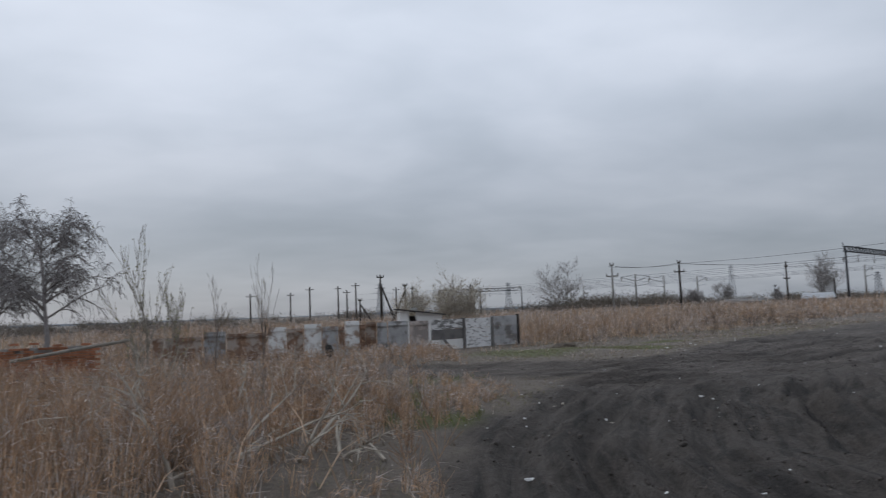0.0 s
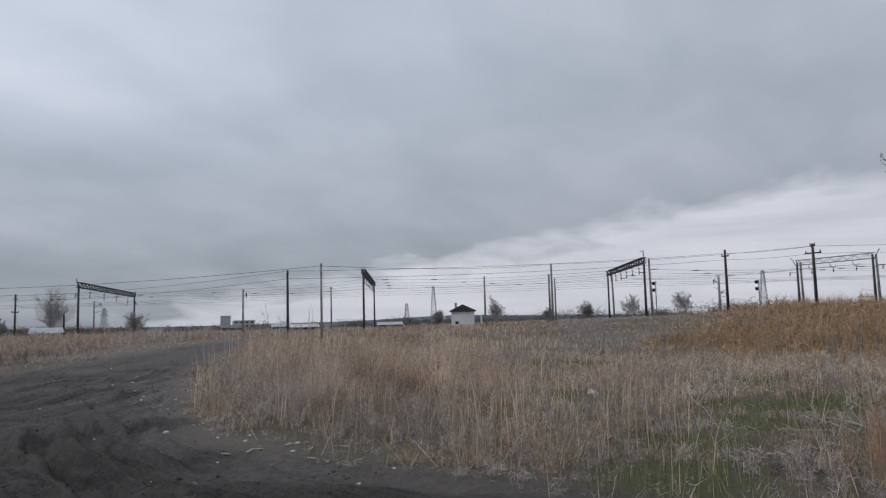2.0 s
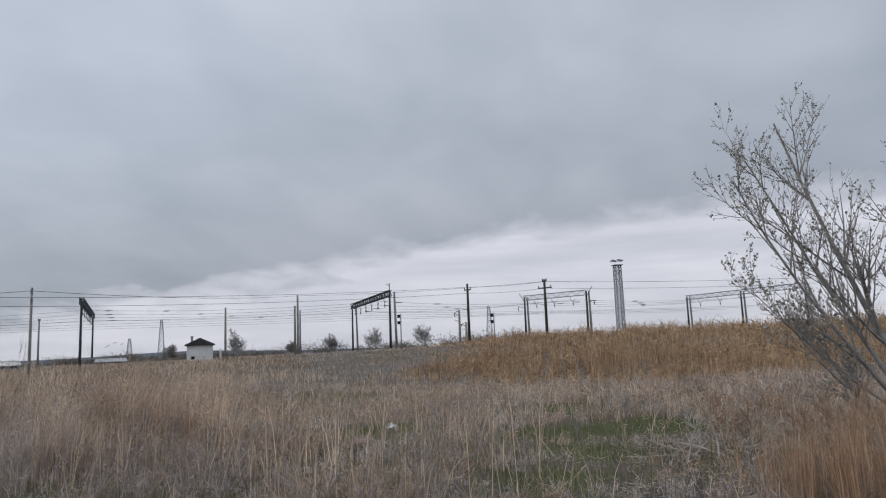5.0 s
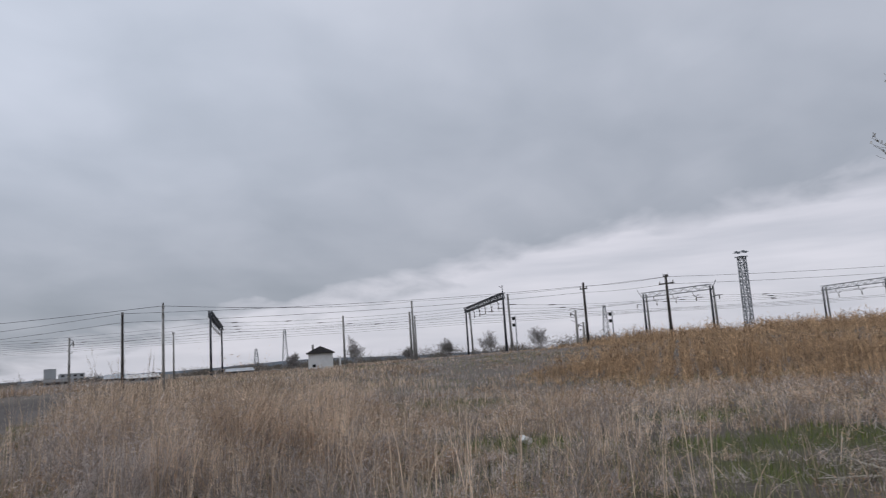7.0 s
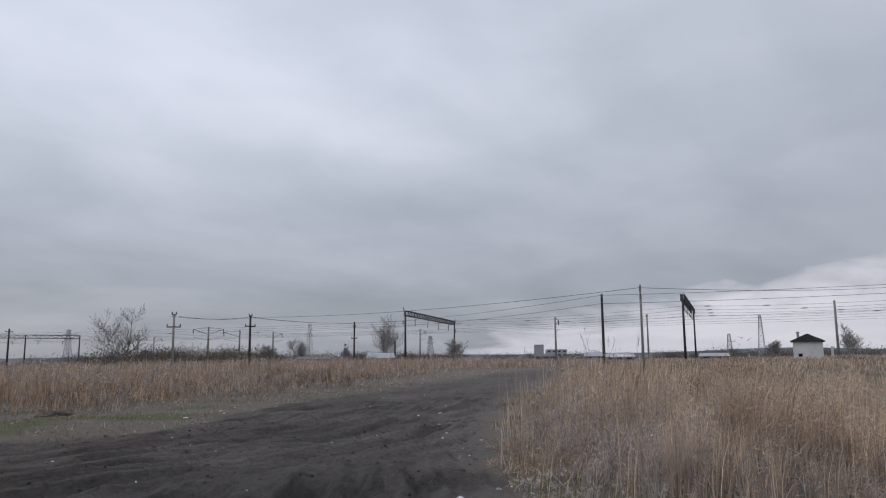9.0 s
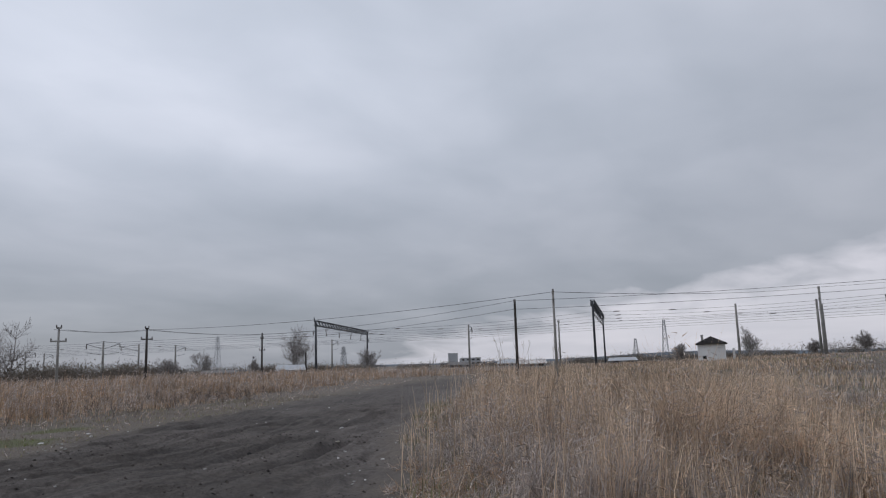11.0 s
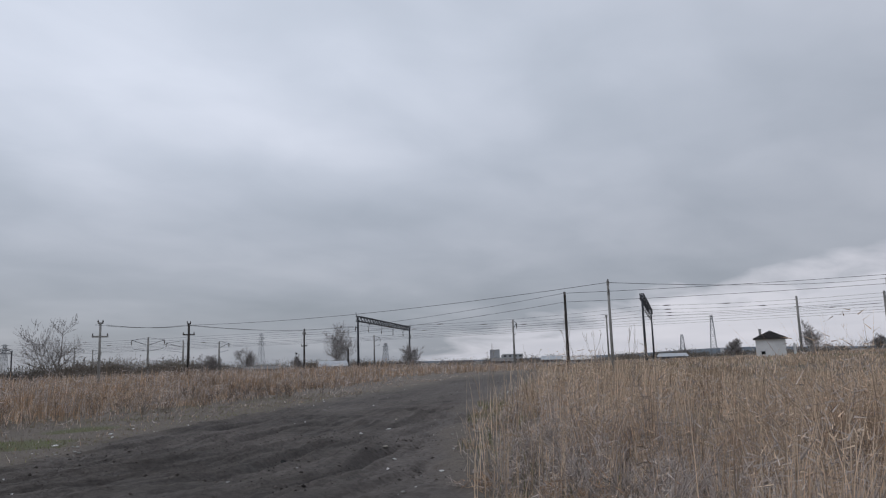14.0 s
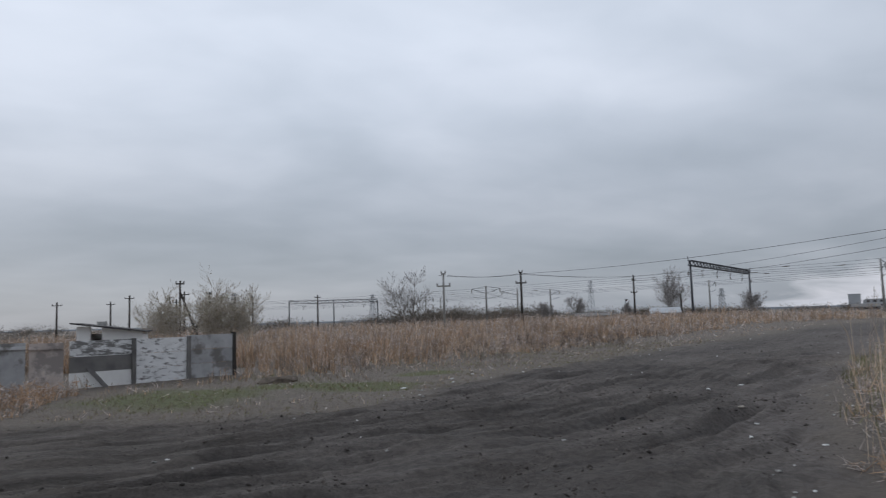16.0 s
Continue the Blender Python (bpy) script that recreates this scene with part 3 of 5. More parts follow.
def build_field():
    sets = [(185000, 6.5, 16, -6, 18), (185000, 14, 34, -14, 34), (100000, 32, 66, -26, 58), (50000, 64, 120, -60, 90)]
    parts_ = [field_blades(*s) for s in sets]
    x, y = np.concatenate([p[0] for p in parts_]), np.concatenate([p[1] for p in parts_])
    x, y, bunch = tuft_pull(x, y)
    _, s = track(ROAD, x, y)
    far = smooth(np.hypot(x - 5, y - 5), 18, 45)
    # straw stands tall in a belt along the track, and low and grey in the hollow to the south
    belt_ = smooth(-s, 3.6, 6.0) * smooth(y - 0.35 * x + 1.5 * lumps(x, y, 4, 50), 0.5, 5.0)
    tuft = 0.5 + 0.5 * lumps(x, y, 1.1, 53)
    hollow = smooth(-lumps(x, y, 7.0, 54), -0.1, 0.5) * (1 - 0.75 * belt_)
    h = (0.34 + (0.52 + 0.30 * np.exp(-(((-s - 8) / 4.5) ** 2))) * belt_ * (1 - 0.6 * far) + 0.04 * far + 0.12 * lumps(x, y, 3.5, 51) - 0.16 * hollow) * np.clip(0.55 + 0.62 * tuft + 0.42 * lumps(x, y, 2.0, 41), 0.25, 1.5) * (bunch + (1 - bunch) * far) * rng.uniform(0.4, 1.25, len(x))
    h = h * (1 - 0.4 * smooth(np.hypot(x - 5, y - 5), 28, 60))
    rr, _ = track(ROAD, x, y)
    h = h * (1 - 0.45 * np.exp(-((np.hypot(x - 14.5, y - 3.0) / 5.0) ** 2)))
    h = np.maximum(h * (0.22 + 0.78 * smooth(rr + 0.12 * lumps(x, y, 0.9, 55), 1.05, 1.55)), 0.06)
    grey = rng.uniform(0, 1, len(x)) < np.clip(0.62 - 0.42 * belt_ + 0.55 * lumps(x, y, 3.0, 52) - 0.1 * far + 0.35 * hollow + 0.6 * (1 - smooth(rr, 1.15, 1.75)), 0.06, 0.95)
    w = width_at(x, y)
    brown = ~grey & (rng.uniform(0, 1, len(x)) < np.clip(0.08 + 0.5 * far + 0.75 * lumps(x, y, 5.5, 58) - 0.3 * belt_ * (1 - far), 0.02, 0.85))
    mauve = grey & (rng.uniform(0, 1, len(x)) < np.clip(0.6 + 0.8 * lumps(x, y, 2.4, 59) - 0.35 * belt_, 0.05, 0.95))
    grow("brown_weeds", "dark brown dead weeds in drifts across the field", BROWN_WEED, x[brown], y[brown], h[brown], w[brown], 0.5, "weeds")
    grow("ashen_weeds", "fine ashen grey weeds among the dry grass", ASH_WEED, x[mauve], y[mauve], h[mauve] * 0.8, w[mauve], 0.8, "weeds")
    grey = grey & ~mauve
    pale = ~grey & ~brown & ~mauve
    grow("dry_grass", "tall dry straw-coloured grass of the open field", STRAW, x[pale], y[pale], h[pale] * 1.1, w[pale], 0.45)
    grow("dead_weeds", "greyish tangled dead weeds among the dry grass", GREY_STRAW, x[grey], y[grey], h[grey] * 0.85, w[grey], 0.75)
    near_ = np.hypot(x - 8, y - 6) < 22
    rust = near_ & (lumps(x, y, 2.6, 57) > 0.12)
    tangle("tangled_weeds", "grey broken stalks tangled in the grass", GREY_STRAW, x[near_], y[near_], h[near_], 90000)
    straw_ = near_ & pale
    tangle("straw_bits", "straw-coloured broken stalks in the grass", STRAW, x[straw_], y[straw_], h[straw_], 50000)
    tangle("rusty_tangle", "rusty brown broken weeds tangled in the grass", WEED, x[rust], y[rust], h[rust] * 0.95, 26000)
    # tall stems that stand out of the grass along the edge of the track
    x, y = scatter(11000, 7, 46, 2, 46)
    _, s = track(ROAD, x, y)
    k = right_field(x, y) & (rng.uniform(0, 1, len(x)) < np.exp(-((-s - 6.8) / 2.8) ** 2) * clump_gain(x, y))
    x, y = x[k], y[k]
    grow("tall_stems", "tall bleached stems rising out of the grass", STRAW, x, y, rng.uniform(1.0, 1.72, len(x)), width_at(x, y, 0.004, 0.0006), 0.3)
    # stout dry stalks among the grass nearest to the track
    x, y = scatter(1500, 8.5, 17, 3, 15)
    k = right_field(x, y) & (rng.uniform(0, 1, len(x)) < 0.8 * clump_gain(x, y)) & (green_of(x, y) < 0.3)
    x, y = x[k], y[k]
    grow("stout_stalks", "stout pale dry stalks standing in the grass", STRAW, x, y, rng.uniform(0.55, 1.15, len(x)), rng.uniform(0.009, 0.016, len(x)), 0.6)
    # thin bent stalks lying across the weeds
    x, y = scatter(15000, 7, 26, -4, 22)
    k = right_field(x, y) & (rng.uniform(0, 1, len(x)) < clump_gain(x, y) * 0.6)
    x, y = x[k], y[k]
    grow("broken_stalks", "pale broken stalks leaning through the weeds", STRAW, x, y, rng.uniform(0.25, 0.8, len(x)), width_at(x, y, 0.005, 0.0006), 1.5)


build_field()


def build_reeds():
    x, y = np.concatenate([scatter(100000, 15, 48, -26, 18), scatter(66000, 46, 95, -50, 30)], 1)
    k = right_field(x, y) & (rng.uniform(0, 1, len(x)) < reed_zone(x, y) * np.clip(0.6 + 0.5 * lumps(x, y, 3, 61), 0.2, 1))
    x, y = x[k], y[k]
    x, y, bunch = tuft_pull(x, y, 0.4, 0.9)
    h = bunch * (1.5 + 0.3 * lumps(x, y, 5, 62) + 0.2 * lumps(x, y, 1.5, 63)) * rng.uniform(0.55, 1.12, len(x)) * (0.14 + 0.86 * reed_zone(x, y) ** 2)
    brown = rng.uniform(0, 1, len(x)) < np.clip(0.25 + 0.7 * lumps(x, y, 4.5, 65), 0.05, 0.75)
    grow("brown_reeds", "dull brown reeds in patches of the reed bed", BROWN_WEED, x[brown], y[brown], h[brown] * 0.92, width_at(x[brown], y[brown], 0.005, 0.0005), 0.35, "reeds")
    all_ = (x, y, h)
    x, y, h = x[~brown], y[~brown], h[~brown]
    grow("reed_bed", "dense bed of orange-brown dry reeds", REED, x, y, h, width_at(x, y, 0.005, 0.0005), 0.3, "reeds")
    tangle("reed_leaves", "broken leaves hanging among the dry reeds", REED, x, y, h, 45000, 0.2, "reeds")
    x, y, h = all_
    pick = (rng.uniform(0, 1, len(x)) < 0.09 * smooth(lumps(x, y, 4, 64), -0.2, 0.4)) & (h > 0.85)
    x, y, h = x[pick], y[pick], h[pick]
    grow("reed_plumes", "dark feathery plumes on the tallest reeds", PLUME, x + 0.05, y, 0.24 + 0 * x, 0.05 + 0 * x, 0.6, "reeds", (0.2, -0.1), h * 0.93)


build_reeds()


def build_verge():
    """Grass on the side of the track where the sheds stand."""
    x, y = np.concatenate([scatter(165000, -14, 40, 18, 52), scatter(65000, -40, 70, 48, 110)], 1)
    r, s = track(ROAD, x, y)
    r2, _ = track(BRANCH, x, y)
    tall = smooth(s + 1.5 * lumps(x, y, 2.5, 77), 6.0, 13.0) * smooth(y + 0.1 * x + 2.2 * lumps(x, y, 4, 71), 27, 35) * np.clip(0.72 + 0.55 * lumps(x, y, 2.4, 78), 0.2, 1.2)
    k = (s > 0) & (r > 1.08) & (r2 > 1.1) & (rng.uniform(0, 1, len(x)) < np.clip(0.25 + 0.75 * tall + 0.3 * lumps(x, y, 2, 72), 0.05, 1))
    k &= (tall > 0.14) | (rng.uniform(0, 1, len(x)) < 0.2)
    k &= ~((np.hypot(x - 2, y - 33) < 5.0) & (y < 36.5))
    k &= ~((x < 3.5) & (y > 20) & (y < 29.6) & (rng.uniform(0, 1, len(x)) < 0.85))
    x, y, tall = x[k], y[k], tall[k]
    x, y, bunch = tuft_pull(x, y, 0.5, 0.55)
    h = bunch * (0.10 + tall * (1.05 + 0.3 * lumps(x, y, 4, 73))) * rng.uniform(0.6, 1.2, len(x))
    w = width_at(x, y, 0.004, 0.00048)
    red = rng.uniform(0, 1, len(x)) < 0.32 + 0.35 * lumps(x, y, 5, 74)
    dull = ~red & (rng.uniform(0, 1, len(x)) < 0.70 + 0.5 * lumps(x, y, 3, 79))
    umber = dull & (rng.uniform(0, 1, len(x)) < np.clip(0.4 + 0.7 * lumps(x, y, 3.2, 70), 0.05, 0.9))
    grow("verge_brown_weeds", "dark brown dead weeds beside the muddy track", BROWN_WEED, x[umber], y[umber], h[umber], w[umber], 0.5, "weeds")
    red_or = red | dull
    dull = dull & ~umber
    grow("verge_dead_weeds", "greyish dead weeds beside the muddy track", GREY_STRAW, x[dull], y[dull], h[dull] * 0.9, w[dull], 0.5, "weeds")
    tangle("verge_tangle", "greyish broken weeds tangled in the verge grass", GREY_STRAW, x, y, h, 45000, 0.12)
    grow("verge_grass", "dry straw grass beside the muddy track", STRAW, x[~red_or], y[~red_or], h[~red_or], w[~red_or], 0.35)
    grow("verge_weeds", "rusty brown weeds beside the muddy track", WEED, x[red], y[red], h[red] * 1.05, w[red], 0.35, "weeds")


build_verge()


def build_short():
    """Short dry and olive grass on the trodden strip by the track."""
    x, y = np.concatenate([scatter(170000, -6, 34, 12, 40), scatter(45000, -5, 6, 3, 13)], 1)
    r, s = track(ROAD, x, y)
    k = (s > 0) & (r > 0.98) & (mud_of(x, y) < 0.6) & (s < 13) & (rng.uniform(0, 1, len(x)) < np.clip(0.45 + 0.7 * lumps(x, y, 1.6, 75), 0.03, 1))
    x, y = x[k], y[k]
    ol = rng.uniform(0, 1, len(x)) < 0.4 + 0.4 * lumps(x, y, 3, 76)
    x, y, _ = tuft_pull(x, y, 0.5, 0.3)
    h, w = rng.uniform(0.03, 0.11, len(x)), width_at(x, y, 0.004, 0.0003)
    grow("short_grass", "short trampled dry grass beside the mud", THATCH, x[~ol], y[~ol], h[~ol], w[~ol], 0.9)
    grow("short_olive_grass", "short olive grass beside the mud", OLIVE, x[ol], y[ol], h[ol], w[ol], 0.7)


build_short()


def build_left_weeds():
    """Tangled brown weeds at the start of the way, to the west of the track."""
    x, y = np.concatenate([scatter(66000, -9, 2.5, 3.5, 14), scatter(50000, -24, 3, 12, 30)], 1)
    r, s = track(ROAD, x, y)
    r2, _ = track(BRANCH, x, y)
    k = (s > 0) & (r + 0.12 * lumps(x, y, 1.5, 81) > 1.08) & (r2 > 0.9) & (rng.uniform(0, 1, len(x)) < clump_gain(x, y) * (0.25 + 0.75 * smooth(-x + 0.25 * y, -0.6, 2.2)))
    x, y = x[k], y[k]
    x, y, bunch = tuft_pull(x, y, 0.5, 0.5)
    h = bunch * (0.66 + 0.25 * lumps(x, y, 2.6, 82)) * rng.uniform(0.5, 1.3, len(x)) * (0.35 + 0.75 * smooth(-x + 0.25 * y, 0.6, 4.0)) * (1 - 0.5 * smooth(y, 11, 16))
    red = rng.uniform(0, 1, len(x)) < 0.5 + 0.5 * lumps(x, y, 2, 83)
    umber = ~red & (rng.uniform(0, 1, len(x)) < 0.35)
    w = width_at(x, y, 0.004, 0.0006)
    grow("rusty_weeds", "rusty brown tangled dry weeds", WEED, x[red], y[red], h[red] * 1.1, w[red], 0.45, "weeds")
    tangle("rusty_bits", "rusty broken bits tangled in the weeds", WEED, x, y, h, 36000, 0.12)
    tangle("grey_bits", "pale broken bits tangled in the weeds", GREY_STRAW, x, y, h, 36000, 0.14)
    grow("umber_weeds", "dark brown dead stalks among rusty weeds", BROWN_WEED, x[umber], y[umber], h[umber], w[umber], 0.6, "weeds")
    rest = ~red & ~umber
    grow("grey_weeds", "grey-brown dead stalks among rusty weeds", GREY_STRAW, x[rest], y[rest], h[rest], w[rest], 0.7, "weeds")


build_left_weeds()


def build_left_stalks():
    """Tall rusty stalks and pale dead branches in the western weeds."""
    x, y = scatter(900, -8, 0.5, 5, 16)
    k = rng.uniform(0, 1, len(x)) < clump_gain(x, y) * smooth(-x + 0.2 * y, 0.8, 3.0)
    x, y = x[k], y[k]
    grow("rusty_stalks", "tall rusty stalks above the tangled weeds", WEED, x, y, rng.uniform(0.8, 1.35, len(x)), 0.011 + 0 * x, 0.35, "weeds")
    x, y = scatter(170, -7, 0.2, 5, 13)
    grow("dead_branches", "pale dead branches lying in the weeds", STRAW, x, y, rng.uniform(0.35, 0.9, len(x)), 0.02 + 0 * x, 1.7, "branches")


build_left_stalks()


def build_back():
    """Sparse dry grass behind the start of the way."""
    x, y = scatter(60000, -26, 34, -30, 5)
    r, _ = track(ROAD, x, y)
    k = (r > 1.1) & (clump_gain(x, y) > rng.uniform(0, 1.2, len(x))) & ((x < 3) | (y < -5))
    x, y = x[k], y[k]
    grow("back_grass", "dry brown grass of the field behind the track", GREY_STRAW, x, y, rng.uniform(0.2, 0.65, len(x)), 0.016 + 0 * x, 0.45)


build_back()


def build_clods():
    """Crumbs and clods of churned mud on the track."""
    x, y = np.concatenate([scatter(30000, 0, 18, 5, 24), scatter(6000, 8, 40, 18, 44)], 1)
    k = rng.uniform(0, 1, len(x)) < mud_of(x, y) * np.clip(0.3 + 0.8 * lumps(x, y, 1.3, 91), 0.02, 1)
    x, y = x[k], y[k]
    n = len(x)
    size = rng.uniform(0.006, 0.017, n) * rng.choice([1, 1, 1, 1, 1, 1.5, 2.2], n)
    c = np.stack([x, y, ground_height(x, y) + 0.1 * size], 1)
    a = rng.uniform(0, 2 * math.pi, n)
    e1 = np.stack([np.cos(a), np.sin(a), rng.uniform(-0.4, 0.4, n)], 1) * size[:, None] * rng.uniform(0.8, 1.7, (n, 1))
    e2 = np.stack([-np.sin(a), np.cos(a), rng.uniform(-0.4, 0.4, n)], 1) * size[:, None] * rng.uniform(0.6, 1.2, (n, 1))
    e3 = np.stack([rng.uniform(-0.3, 0.3, n), rng.uniform(-0.3, 0.3, n), np.ones(n)], 1) * size[:, None] * rng.uniform(0.5, 1.0, (n, 1))
    v = np.stack([c + e1, c + e2, c - e1, c - e2, c + e3, c - e3], 1).reshape(-1, 3)
    o = np.arange(n)[:, None] * 6
    f = np.concatenate([o + q for q in ([0, 1, 4], [1, 2, 4], [2, 3, 4], [3, 0, 4], [1, 0, 5], [2, 1, 5], [3, 2, 5], [0, 3, 5])])
    tagged(new("mud_clods", quick_mesh("mud_clods", v, f, CLOD)), "loose dark clods of churned mud", "mud", kind="stuff")


build_clods()


def build_green():
    x, y = scatter(140000, -4, 23, -2, 28)
    k = (rng.uniform(0, 1, len(x)) < green_of(x, y) * np.clip(0.65 + 0.7 * lumps(x, y, 0.8, 93), 0.1, 1) * (0.75 - 0.5 * smooth(y, 20, 24))) & (mud_of(x, y) < 0.5)
    x, y = x[k], y[k]
    grow("young_grass", "fresh green spring grass in low patches", GREEN, x, y, rng.uniform(0.06, 0.22, len(x)) * (1 - 0.6 * smooth(y, 18, 22)), width_at(x, y, 0.006, 0.0005), 0.5)


build_green()


def build_olive():
    x, y = np.concatenate([scatter(64000, 8, 30, -8, 26), scatter(40000, 28, 70, -20, 50)], 1)
    k = right_field(x, y) & (rng.uniform(0, 1, len(x)) < smooth(-lumps(x, y, 7.0, 54), 0.0, 0.6) * 0.75 * (1 - 0.6 * smooth(np.hypot(x - 5, y - 5), 25, 50)) + 0.06) & (reed_zone(x, y) < 0.7)
    x, y = x[k], y[k]
    grow("olive_grass", "low olive-green grass in the hollows of the field", OLIVE, x, y, rng.uniform(0.1, 0.36, len(x)), width_at(x, y, 0.006, 0.0007), 0.5)


build_olive()


def build_rusty_clump():
    """A stand of tall rusty grass on the near side of the ditch."""
    x, y = scatter(9000, 8.2, 12.2, -3.2, 0.5)
    k = rng.uniform(0, 1, len(x)) < smooth(-np.hypot((x - 10.0) / 1.9, (y + 1.3) / 1.6) + 0.35 * lumps(x, y, 0.9, 95), -1.0, -0.45)
    x, y = x[k], y[k]
    x, y, bunch = tuft_pull(x, y, 0.5, 0.35)
    grow("rusty_grass", "tall rusty orange grass beside the ditch", WEED, x, y, bunch * rng.uniform(0.45, 1.0, len(x)), 0.006 + 0 * x, 0.4)


build_rusty_clump()


# ---- trees and bushes ----
def branching(rnd, base, way, length, radius, levels, kids, spread, droop, wander=0.25, steps=5, reach=1.0):
    """Branches as (points, radii, level) grown from base."""
    out = []

    def grow_(p, d, ln, r, lev):
        pts, rad = [p.copy()], [r]
        d = d.normalized()
        for i in range(steps):
            jit = Vector((rnd.gauss(0, 1), rnd.gauss(0, 1), rnd.gauss(0, 1))) * wander
            d = (d + jit * 0.5 + Vector((0, 0, -droop * (0, 0.6, 2.0, 3.0)[lev] * (i + 1) / steps + (0.10 if droop <= 0 else 0)))).normalized()
            p = p + d * ln / steps
            pts.append(p.copy())
            rad.append(max(r * (1 - 0.8 * (i + 1) / steps), 0.003))
        out.append((pts, rad, lev))
        if lev < levels:
            for k in range(kids[min(lev, len(kids) - 1)]):
                u = rnd.uniform(0.22, 0.98) if lev else rnd.uniform(0.25, 0.98)
                i = min(int(u * steps), steps - 1)
                q = pts[i].lerp(pts[i + 1], u * steps - i)
                dd = (pts[i + 1] - pts[i]).normalized()
                side = dd.orthogonal()
                side.rotate(Matrix.Rotation(rnd.uniform(0, 2 * math.pi), 3, dd))
                nd = (dd + side * spread * rnd.uniform(0.6, 1.3)).normalized()
                grow_(q, nd, ln * rnd.uniform(0.38, 0.62) * (1.1 - 0.45 * u) * (reach if lev == 0 else 1.0), r * (1 - 0.75 * u) * 0.6 + 0.002, lev + 1)

    grow_(Vector(base), Vector(way), length, radius, 0)
    return out


def leaves_on(rnd, limbs, per, size, from_level):
    sh = Shape()
    for pts, rad, lev in limbs:
        if lev < from_level:
            continue
        for _ in range(per):
            i = rnd.randrange(len(pts) - 1)
            c = pts[i].lerp(pts[i + 1], rnd.random()) + Vector((rnd.gauss(0, 1), rnd.gauss(0, 1), rnd.gauss(0, 1))) * size * 0.6
            a = Vector((rnd.gauss(0, 1), rnd.gauss(0, 1), rnd.gauss(0, 1))).normalized() * size * rnd.uniform(0.6, 1.3)
            b = a.orthogonal() * rnd.uniform(0.35, 0.6)
            o = len(sh.v)
            sh.v += [tuple(c - a), tuple(c + b), tuple(c + a), tuple(c - b)]
            sh.f.append((o, o + 1, o + 2, o + 3))
    return sh


def tree(name, at, stems, label, category, seed, levels=3, kids=(9, 6, 4), spread=0.9, droop=0.0, wander=0.25, leaf=0, leaf_size=0.03, leaf_mat=None, bark=None, twig_r=1.0, group="", reach=1.0):
    rnd = random.Random(seed)
    t = thing(name, at, label, category, group)
    limbs_, all_limbs = Shape(), []
    for (ox, oy), way, ln, r in stems:
        trunk = Shape()
        for pts, rad, lev in branching(rnd, (ox, oy, -0.1), way, ln, r, levels, kids, spread, droop, wander, 5, reach):
            all_limbs.append((pts, rad, lev))
            (trunk if lev == 0 else limbs_).tube(pts, [max(q, 0.004 * twig_r) for q in rad], 6 if lev == 0 else 3, caps=False)
        part("trunk" if len(stems) == 1 else "branch" if name == "dead_brush" else "stem", trunk, bark or BARK, t, smooth=True)
    part("crown", limbs_, TWIG if bark is None else bark, t)
    if leaf:
        part("leaves", leaves_on(rnd, all_limbs, leaf, leaf_size, levels - 1), leaf_mat or BUD, t, "small pale opening leaf buds")
    return t


tree("willow_tree", (15.72, -4.35, 0), [((0, 0), (0.24, 0.50, 1), 6.0, 0.07), ((-0.1, 0.2), (-0.36, 0.98, 0.86), 5.3, 0.05), ((0.0, 0.1), (-0.05, 0.80, 1), 5.5, 0.055), ((0.2, -0.2), (0.1, 0.1, 1), 4.8, 0.06), ((0.1, -0.3), (0.15, -0.3, 1), 5.6, 0.07), ((-0.2, 0.2), (-0.30, 1.0, 0.58), 3.9, 0.03), ((-0.1, 0.3), (-0.25, 1.0, 0.44), 3.0, 0.022), ((0.2, -0.3), (0.2, -0.8, 1), 5.6, 0.06)],
     "multi-stemmed willow with bare twigs and first pale buds", "tree", 5, 3, (13, 6, 3), 0.62, -0.012, 0.07, 2, 0.03, WILLOW_BUD, WILLOW_BARK, 0.65, "", 0.6)
tree("birch_tree", (-18.2, 40.9, 0), [((0, 0), (0.03, 0, 1), 6.9, 0.16)], "tall bare birch with drooping fine twigs", "tree", 11, 3, (42, 11, 5), 0.9, 0.2, 0.12, 0, 0.06, BIRCH, BIRCH, 3.2, "", 1.05)
tree("birch_tree", (-21.6, 42.4, 0), [((0, 0), (-0.03, 0, 1), 7.0, 0.15)], "tall bare birch with drooping fine twigs", "tree", 12, 3, (42, 11, 5), 0.9, 0.2, 0.12, 0, 0.06, BIRCH, BIRCH, 3.2, "", 1.05)
tree("sapling", (-3.75, 12.7, 0), [((0, 0), (-0.06, 0, 1), 2.7, 0.03), ((0.1, 0.1), (0.2, 0.1, 1), 1.8, 0.02), ((-0.1, 0), (-0.16, 0.1, 1), 1.9, 0.018), ((0.5, 0.3), (0.1, 0, 1), 2.1, 0.018)], "thin bare sapling standing among rusty weeds", "sapling", 15, 2, (10, 4), 0.3, -0.1, 0.16, 2, 0.02, BUD, PALE_BARK, 0.9)
tree("sapling", (-2.7, 18.5, 0), [((0, 0), (0, 0, 1), 2.5, 0.02), ((-1.3, 0.2), (-0.05, 0, 1), 2.1, 0.02)], "thin bare sapling standing among rusty weeds", "sapling", 16, 2, (11, 4), 0.25, -0.1, 0.14, 1, 0.02, BUD, None, 0.9)

